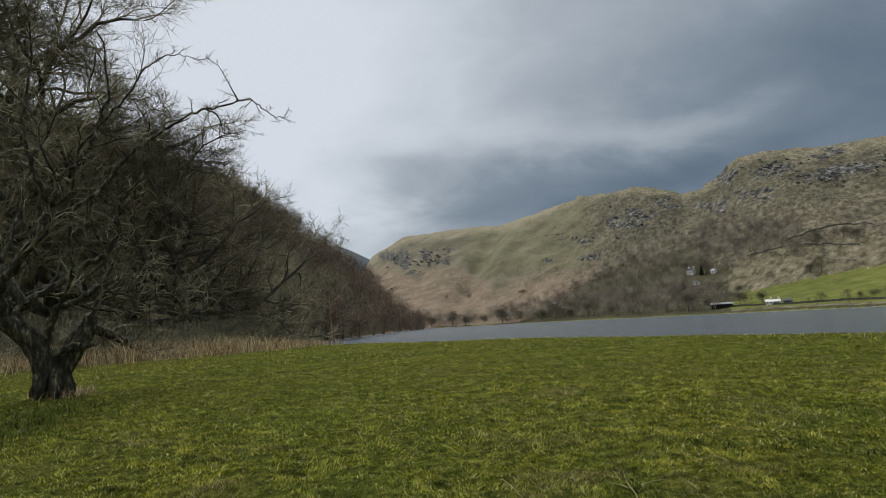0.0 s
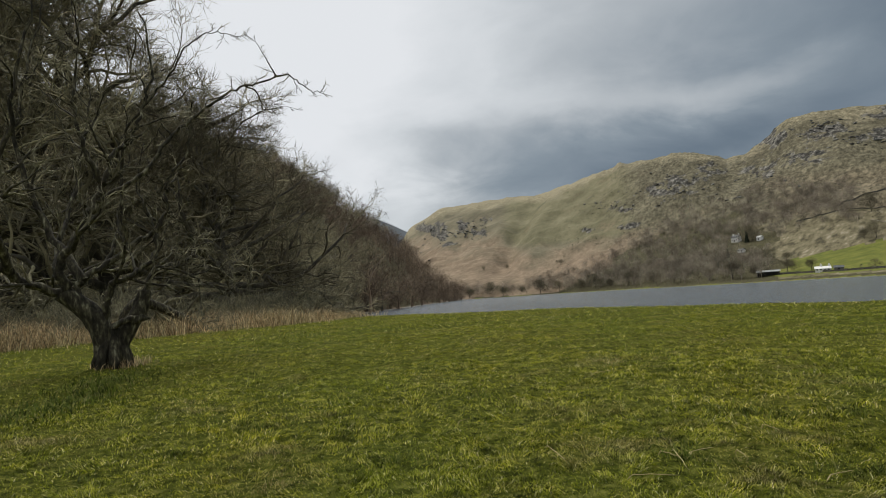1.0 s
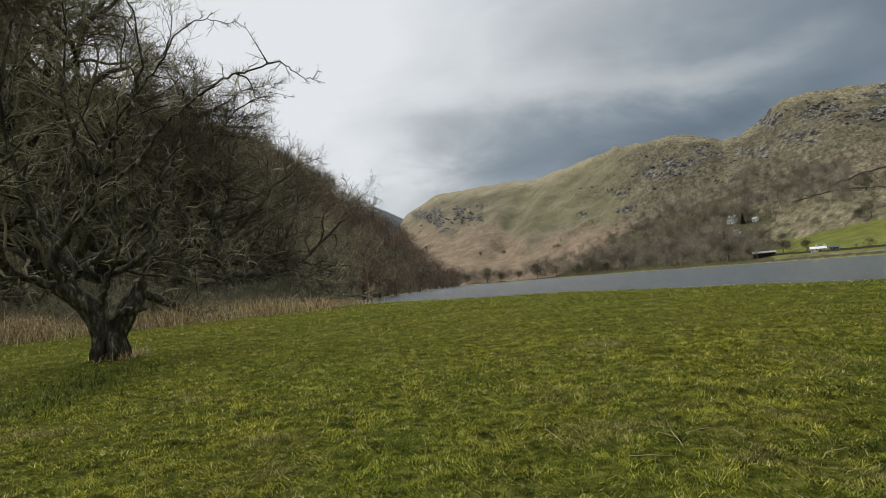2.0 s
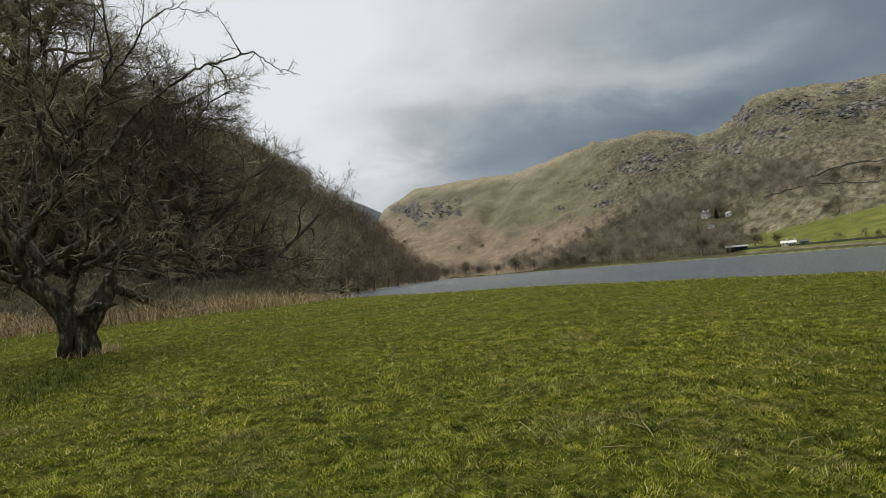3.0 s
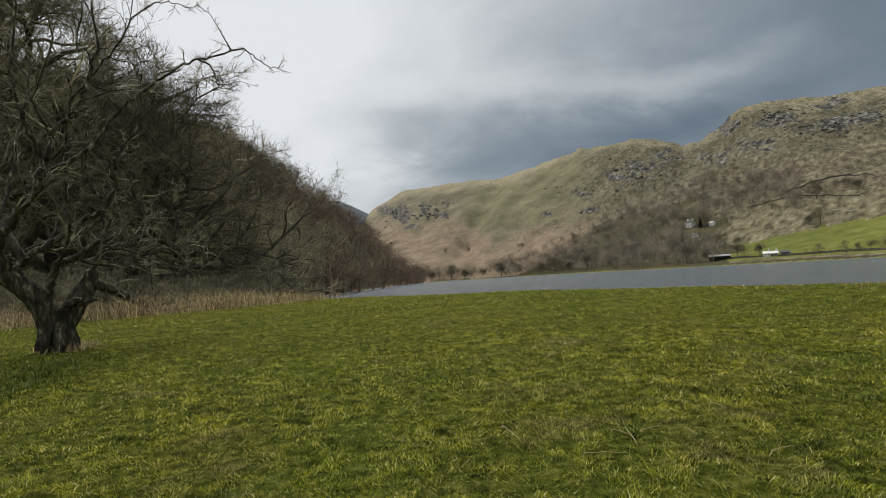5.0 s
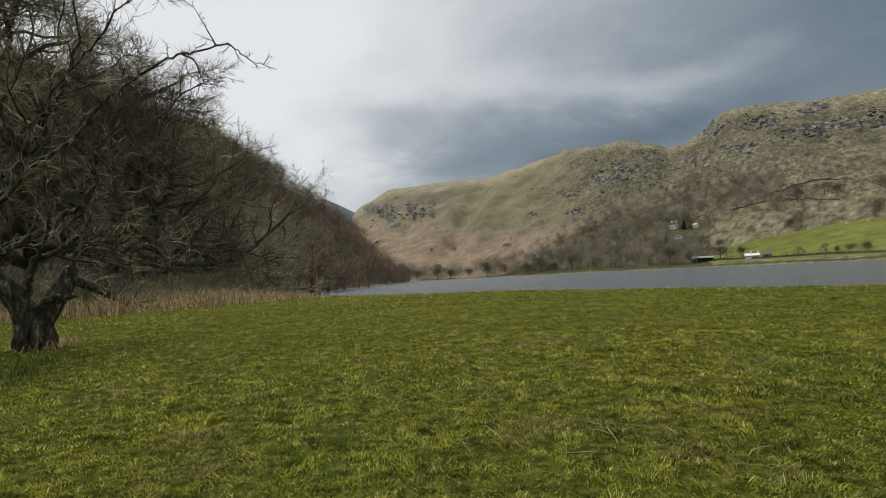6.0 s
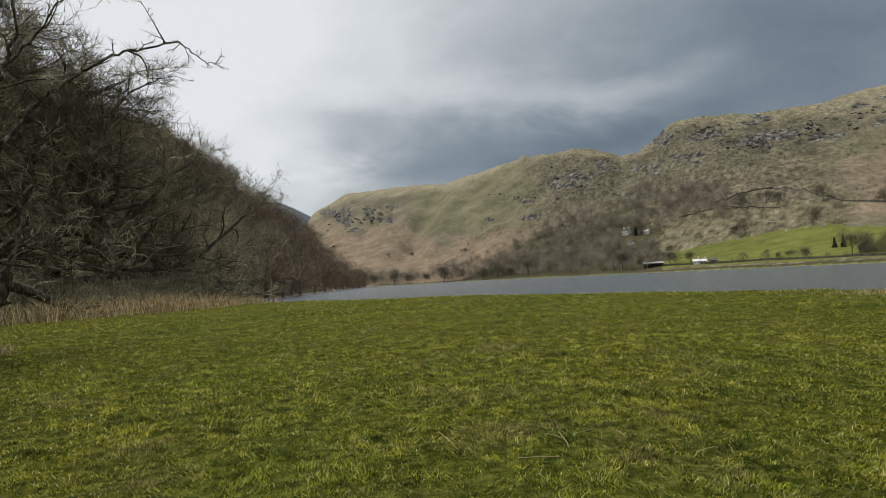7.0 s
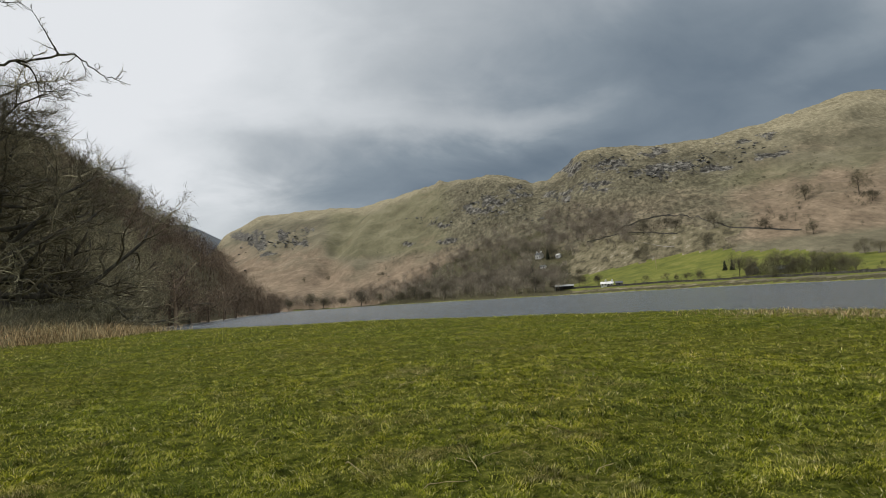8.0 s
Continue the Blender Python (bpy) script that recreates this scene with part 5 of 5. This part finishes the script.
def box(bm, x0, x1, y0, y1, z0, z1):
    v = [bm.verts.new(c) for c in ((x0, y0, z0), (x1, y0, z0), (x1, y1, z0), (x0, y1, z0), (x0, y0, z1), (x1, y0, z1), (x1, y1, z1), (x0, y1, z1))]
    for q in ((3, 2, 1, 0), (4, 5, 6, 7), (0, 1, 5, 4), (1, 2, 6, 5), (2, 3, 7, 6), (3, 0, 4, 7)):
        bm.faces.new([v[i] for i in q])


def gable_prism(bm, w, d, z0, z1, rise, over):
    """Walls with gables (over 0) or a roof slab (over > 0)."""
    if over == 0:
        a = [bm.verts.new(c) for c in ((-w, -d, z0), (w, -d, z0), (w, d, z0), (-w, d, z0), (-w, -d, z1), (w, -d, z1), (w, d, z1), (-w, d, z1), (-w, 0, z1 + rise), (w, 0, z1 + rise))]
        for q in ((3, 2, 1, 0), (0, 1, 5, 4), (2, 3, 7, 6), (1, 2, 6, 9, 5), (3, 0, 4, 8, 7), (4, 5, 9, 8), (6, 7, 8, 9)):
            bm.faces.new([a[i] for i in q])
        return
    k = rise / d
    w, e = w + over, d + over
    lo = z1 - k * over
    for s in (-1, 1):
        a = [bm.verts.new(c) for c in ((-w, s * e, lo + 0.05), (w, s * e, lo + 0.05), (w, 0, z1 + rise + 0.05), (-w, 0, z1 + rise + 0.05), (-w, s * e, lo + 0.25), (w, s * e, lo + 0.25), (w, 0, z1 + rise + 0.25), (-w, 0, z1 + rise + 0.25))]
        for q in ((0, 1, 2, 3), (7, 6, 5, 4), (0, 4, 5, 1), (1, 5, 6, 2), (2, 6, 7, 3), (3, 7, 4, 0)):
            bm.faces.new([a[i] for i in (q if s < 0 else q[::-1])])


def house(name, az, el, width, depth, eaves, rise, wall, roof, windows, chimneys, label, turn=0.0, storeys=1):
    x, y, z = meet(az, el, 140)[0]
    root = tagged(new(name), label, name.replace("_", " "))
    root.matrix_world = pose(x, y, z - 0.15, 0, 0, -az + turn)
    w, d = width / 2, depth / 2
    bm = bmesh.new()
    gable_prism(bm, w, d, -1.0, eaves, rise, 0)
    part("wall", bm, wall, root)
    bm = bmesh.new()
    gable_prism(bm, w, d, 0, eaves, rise, 0.35)
    part("roof", bm, roof, root)
    for i in range(windows):
        for k in range(storeys):
            cx = -w + width * (i + 0.5) / windows
            zb = 0.9 + k * 2.6
            door = k == 0 and i == windows // 2
            bm = bmesh.new()
            box(bm, cx - 0.27, cx + 0.27, -d - 0.04, -d + 0.06, 0.15 if door else zb - 0.1, min(zb + 0.75, eaves - 0.15) if k == 0 else zb + 0.75)
            part("door" if door else "window", bm, DARK, root)
    for c in chimneys:
        bm = bmesh.new()
        box(bm, c * w - 0.45, c * w + 0.45, -0.45, 0.45, eaves + rise - 0.7, eaves + rise + 1.1)
        box(bm, c * w - 0.2, c * w + 0.2, -0.2, 0.2, eaves + rise + 1.1, eaves + rise + 1.5)
        part("chimney", bm, wall, root)


house("cottage", 30.1, 0.2, 6.2, 4.0, 1.5, 1.0, WHITEWASH, WHITEWASH, 4, (0.85, -0.2), "low whitewashed lakeside cottage with white gable and chimneys")
house("outbuilding", 31.2, 0.22, 3.6, 3.4, 1.5, 0.8, STONE, SLATE, 1, (), "small grey stone outbuilding beside the white cottage")
house("house", 24.0, 3.30, 5.8, 4.4, 3.3, 1.5, WHITEWASH, SLATE, 3, (-0.8, 0.8), "white two-storey house with slate roof among the trees", turn=-40, storeys=2)
house("cottage", 25.8, 3.22, 3.2, 3.0, 2.0, 1.0, WHITEWASH, WHITEWASH, 1, (), "tiny white cottage on the hillside by the wood", turn=-40)
house("cottage", 24.3, 2.38, 4.0, 3.0, 1.6, 0.8, WHITEWASH, SLATE, 2, (), "small white cottage half hidden by bare trees", turn=-35)
house("farmhouse", 42.4, 0.42, 4.2, 4.0, 2.2, 1.4, STONE, SLATE, 2, (0.7,), "grey stone farmhouse with slate roof among bare trees", turn=70)
house("farmhouse", 44.9, 0.40, 4.8, 3.6, 1.5, 1.1, STONE, SLATE, 3, (0.8,), "stone farm building with pale roof behind the hedge trees")


def barn():
    x, y, z = meet(26.15, 0.15, 140)[0]
    root = tagged(new("barn"), "low open-fronted barn with pale sheet roof on the shore", "barn")
    root.matrix_world = pose(x, y, z - 0.1, 0, 0, -26)
    w, d = 5.2, 3.0
    bm = bmesh.new()
    box(bm, -w, w, d - 0.3, d, -0.6, 2.1)
    part("back_wall", bm, DARK, root)
    for s in (-1, 1):
        bm = bmesh.new()
        box(bm, s * w - 0.15, s * w + 0.15, -d, d - 0.3, -0.6, 2.1)
        part("side_wall", bm, STONE, root)
    for i in range(4):
        bm = bmesh.new()
        px = -w + 2 * w * (i + 0.5) / 4
        box(bm, px - 0.12, px + 0.12, -d, -d + 0.24, -0.6, 2.0)
        part("post", bm, BARK, root)
    bm = bmesh.new()
    gable_prism(bm, w, d, 0, 2.1, 0.75, 0.4)
    part("roof", bm, TIN, root)


barn()


def stone_wall(spots, tall, thick, label, r0=150):
    """A dry stone wall draped over the land along bearings and heights."""
    rng = np.random.default_rng(int(spots[0][0] * 7))
    a = np.array(spots, float)
    t = np.linspace(0, len(a) - 1, (len(a) - 1) * 14 + 1)
    az, el = np.interp(t, range(len(a)), a[:, 0]), np.interp(t, range(len(a)), a[:, 1])
    p = meet(az, el, r0)
    r = np.hypot(p[:, 0], p[:, 1])
    k = np.ones(9) / 9
    r = np.convolve(np.pad(r, 4, mode="edge"), k, "valid")
    x, y = r * np.sin(np.radians(az)), r * np.cos(np.radians(az))
    z = land(x, y)
    n = len(x)
    out = np.stack([np.sin(np.radians(az)), np.cos(np.radians(az)), np.zeros(n)], 1) * thick / 2
    base = np.stack([x, y, z], 1)
    h = np.zeros((n, 3))
    h[:, 2] = tall * rng.uniform(0.8, 1.15, n)
    dn = np.array([0, 0, -1.2])
    V = np.stack([base - out + dn, base - out * 0.6 + h, base + out * 0.6 + h, base + out + dn], 1).reshape(-1, 3)
    F = []
    for i in range(n - 1):
        for q in range(3):
            F.append((i * 4 + q, i * 4 + 4 + q, i * 4 + 5 + q, i * 4 + 1 + q))
    me = mesh_from("dry_stone_wall", V, np.array(F), [WALLING], flat=True)
    tagged(new("dry_stone_wall", me), label, "stone wall", "dry stone walls")


stone_wall([(31.6, 5.45), (33.4, 6.0), (35.9, 6.33), (38.1, 5.98), (39.7, 5.29), (41.0, 4.64), (43.6, 4.25), (46.4, 3.72)], 0.8, 0.7, "dark dry stone wall curving across the rough fellside", 300)
stone_wall([(28.6, 4.5), (29.7, 4.71), (32.3, 5.05), (34.3, 4.9), (36.7, 4.47)], 0.7, 0.7, "dark dry stone wall below the fell scrub", 300)
stone_wall([(26.6, 0.22), (31.4, 0.14), (35.1, 0.2), (38.7, 0.10), (42.3, 0.10), (45.3, 0.02), (51.7, -0.05), (56, -0.1)], 0.9, 0.7, "long dark stone wall along the lakeside road")


# ---- details of the pasture ----
NEAR_TUFTS = [(-1.1, -9.94, 0.13), (-22.9, -10.96, 0.14), (31.6, -11.59, 0.12), (22.9, -11.75, 0.15), (17.4, -15.80, 0.13), (32.2, -16.28, 0.18), (36.2, -11.95, 0.15), (-10.7, -15.41, 0.09),
              (-6.2, -6.84, 0.10), (-30.2, -12.18, 0.12), (26.7, -12.09, 0.13), (-15.3, -12.94, 0.09), (7.0, -5.12, 0.22), (11.4, -4.58, 0.25), (35.9, -8.94, 0.2)]


def near(az, el):
    return meet(az, el, 1.5, 30.0, 600)[0]


def build_tufts():
    rng = np.random.default_rng(41)
    sets = []
    for az, el, size in NEAR_TUFTS:
        c = near(az, el)
        n = 110
        a, q = rng.uniform(0, 6.28, n), rng.normal(size=n) * size * 0.62
        x, y = c[0] + q * np.cos(a) * 1.5, c[1] + q * np.sin(a)
        p = np.stack([x, y, land(x, y) - 0.004], 1)
        sets.append(blades(p, 0.035 + 0.10 * size, 0.006, rng, 0.9, 2))
    # many more small ones all over the turf
    for c in sector(rng, 170, 2.0, 12.0, -38, 52):
        size = rng.uniform(0.03, 0.10)
        a, q = rng.uniform(0, 6.28, 40), rng.normal(size=40) * size
        x, y = c[0] + q * np.cos(a) * 1.6, c[1] + q * np.sin(a)
        sets.append(blades(np.stack([x, y, land(x, y) - 0.004], 1), 0.022 + 0.12 * size, 0.006, rng, 1.0, 2))
    v, f = join(sets)
    tagged(new("weed_tufts", mesh_from("weed_tufts", v, f, [WEED])), "darker green tufts of coarse weed in the grazed turf", "weeds", kind="stuff")
    # nettles and trampled weeds beside the hawthorn
    pts = np.array([near(az, el)[:2] for az, el in ((-33.4, -4.87), (-34.8, -5.6), (-36.0, -6.2), (-37.6, -6.8), (-39.9, -7.42))])
    p = along(pts, rng, 1500, 0.26)
    v, f = blades(p, 0.085, 0.014, rng, 0.8, 2)
    tagged(new("nettle_patch", mesh_from("nettle_patch", v, f, [WEED])), "dark patch of low nettles beside the hawthorn", "weeds", kind="stuff")
    p = along([tuple(HAW.xy + Vector((0.25 * math.cos(i), 0.25 * math.sin(i)))) for i in range(7)], rng, 420, 0.10)
    v, f = blades(p, 0.13, 0.009, rng, 0.6, 2)
    tagged(new("trunk_grass", mesh_from("trunk_grass", v, f, [REED])), "pale dead grass round the foot of the hawthorn", "grass", kind="stuff")


def build_stalks():
    rng = np.random.default_rng(43)
    ends = [((14.9, -15.70), (17.0, -16.33)), ((16.2, -15.32), (17.5, -17.46)), ((21.6, -15.26), (22.7, -16.17)), ((9.7, -8.35), (11.9, -8.09)), ((4.3, -14.98), (6.3, -16.82)), ((11.5, -18.04), (16.7, -17.94)),
            ((17.6, -15.9), (20.0, -15.3)), ((24.0, -13.0), (25.6, -13.6)), ((-4.0, -12.5), (-2.6, -12.2)), ((28.5, -17.2), (30.6, -16.5))]
    for a, b in ends:
        p, q = near(*a), near(*b)
        lift = np.array([0, 0, 0.03])
        t = np.linspace(0, 1, 7)[:, None]
        line = p + (q - p) * t + lift * (0.75 + 0.15 * np.sin(t * 3.1)) + 0.0015 * rng.normal(size=(7, 3))
        line[0, 2] -= 0.03
        v, f = tubes([(line, np.linspace(0.0024, 0.0012, 7), 5)])
        tagged(new("straw_stalk", mesh_from("straw_stalk", v, f, [STRAW])), "pale dry straw stalk lying on the grass", "straw", "straw stalks on the grass")


def build_log():
    rng = np.random.default_rng(44)
    a, b = bearing(-31.6) * 20.8, bearing(-25.6) * 21.8
    za, zb = ground_at(a.x, a.y), ground_at(b.x, b.y)
    root = tagged(new("fallen_tree"), "dark fallen tree trunk leaning over the reeds", "fallen tree")
    c = np.array([[a.x - 0.5, a.y + 0.2, za - 0.2], [a.x - 0.2, a.y + 0.1, za + 0.8], [a.x + 0.3, a.y, za + 1.2], [(a.x + b.x) / 2, (a.y + b.y) / 2, (za + zb) / 2 + 0.75], [b.x, b.y, zb + 0.12], [b.x + 0.6, b.y + 0.2, zb - 0.1]])
    t = np.linspace(0, 5, 26)
    line = np.stack([np.interp(t, range(6), c[:, k]) for k in range(3)], 1)
    for _ in range(3):
        line[1:-1] = (line[:-2] + 2 * line[1:-1] + line[2:]) / 4
    rad = np.interp(t, [0, 2, 5], [0.20, 0.17, 0.07]) * (1 + 0.05 * rng.normal(size=26))
    v, f = tubes([(line, rad, 12)])
    part("trunk", mesh_from("trunk", v, f, [HAW_BARK]), HAW_BARK, root)
    out = []
    sprout(rng, (line[6:], rad[6:] * 0.5), [(9, 1.3, 0.9, 0.2, 0.02, 4, 5, 0.02), (6, 0.6, 0.8, 0.2, 0.02, 3, 3, 0.008)], out)
    v, f = tubes([(p, r, q) for p, r, q, lv in out])
    part("crown", mesh_from("crown", v, f, [HAW_TWIG]), HAW_TWIG, root)


def build_brambles():
    rng = np.random.default_rng(45)
    protos = [fuzzy(700 + i, 300, bare=0.0, spread=1.7, thick=0.007, length=0.4) for i in range(4)]
    p = along(polar((-50, 21), (-42, 22.5), (-34, 23.5), (-26, 25.5), (-20, 30), (-16, 38), (-14.5, 52)), rng, 130, 1.1)
    h = rng.uniform(0.7, 1.7, len(p))
    scatter("brambles", protos, np.column_stack([p[:, 0], p[:, 1], p[:, 2] - 0.05, h, rng.uniform(0, 6.28, len(p))]), HAW_TWIG, "tangled grey brambles and brushwood under the trees", "brambles")


build_tufts()
build_stalks()
build_log()
build_brambles()


# ---- rock on the crags, a pale tree by the water ----


def build_outcrops():
    rng = np.random.default_rng(51)
    ico = bmesh.new()
    bmesh.ops.create_icosphere(ico, subdivisions=1, radius=1.0)
    base_v = np.array([v.co[:] for v in ico.verts])
    base_f = np.array([[v.index for v in f.verts] for f in ico.faces])
    ico.free()
    az, el = [], []
    for a0, e0, wa, we, amp in CRAGS:
        k = int(15 * amp * wa / 1.6)
        az.append(rng.normal(a0, wa * 0.75, k))
        el.append(rng.normal(e0, we * 0.75, k))
    az, el = np.concatenate(az), np.concatenate(el)
    keep = rng.random(len(az)) < smooth(-0.35, 0.35, fbm(az * 1.1, el * 2.2, 3, 77))
    keep &= el < np.interp(az, SKY_AZ, SKY_EL) - 0.5
    p = meet(az[keep], el[keep], 300)
    V, F = [], []
    for i, q in enumerate(p):
        size = 0.5 + 1.5 * rng.random() ** 2 * (1.4 if q[1] > 900 else 1.0)
        v = base_v * (1 + 0.28 * rng.normal(size=(len(base_v), 1))) * np.array([1.3, 1.0, 0.55]) * size
        a = rng.uniform(0, 6.28)
        c, d = math.cos(a), math.sin(a)
        V.append(np.stack([v[:, 0] * c - v[:, 1] * d, v[:, 0] * d + v[:, 1] * c, v[:, 2]], 1) + q)
        F.append(base_f + i * len(base_v))
    me = mesh_from("rock_outcrops", np.concatenate(V), np.concatenate(F), [CRAG_ROCK], flat=True)
    tagged(new("rock_outcrops", me), "broken dark grey rock outcrops on the fellside crags", "rocks", kind="stuff")


def build_pale_tree():
    ob = bare_tree(251, 13.0, 12, MID_SPEC, PALE_TWIG, "pale lichen-covered bare tree at the edge of the wood", "", fine=(5, 0.7, 0.035), spread=0.9)
    x, y = 92 * math.sin(radians(-13.0)), 92 * math.cos(radians(-13.0))
    x = float(wood_foot(np.array(y))) + 2.0
    ob.matrix_world = pose(x, y, ground_at(x, y), 0, 0, 40) @ Matrix.Scale(0.85, 4)


build_outcrops()
build_pale_tree()


def build_track():
    """A pale track across the rough pasture, draped on the land."""
    spots = np.array([(33.7, 4.05), (34.2, 3.85), (34.8, 3.65), (35.5, 3.45), (36.4, 3.38)])
    t = np.linspace(0, 4, 41)
    az, el = np.interp(t, range(5), spots[:, 0]), np.interp(t, range(5), spots[:, 1])
    p = meet(az, el, 300)
    r = np.convolve(np.pad(np.hypot(p[:, 0], p[:, 1]), 6, mode="edge"), np.ones(13) / 13, "valid")
    d = np.stack([np.sin(np.radians(az)), np.cos(np.radians(az))], 1)
    V = []
    for k in (-0.6, 0.0, 0.6):
        q = d * (r + k)[:, None]
        V.append(np.column_stack([q, land(q[:, 0], q[:, 1]) + 0.25]))
    V = np.concatenate(V)
    n = len(t)
    F = [(a * n + i, a * n + i + 1, (a + 1) * n + i + 1, (a + 1) * n + i) for a in range(2) for i in range(n - 1)]
    tagged(new("track", mesh_from("track", V, np.array(F), [SHORE])), "pale stony track climbing the rough pasture", "track", kind="structure")


def build_pole():
    x, y, z = meet(34.6, 1.55, 200)[0]
    root = tagged(new("utility_pole"), "thin wooden utility pole standing in the green meadow", "pole")
    root.location = (x, y, z)
    v, f = tubes([(np.array([[0, 0, -0.5], [0, 0, 3.5], [0, 0, 7.2], [0, 0, 7.25]]), np.array([0.16, 0.14, 0.11, 0.0]), 8)])
    part("post", mesh_from("post", v, f, [STRAW]), STRAW, root)
    bm = bmesh.new()
    box(bm, -0.7, 0.7, -0.06, 0.06, 6.6, 6.75)
    part("crossarm", bm, STRAW, root)


build_track()
build_pole()
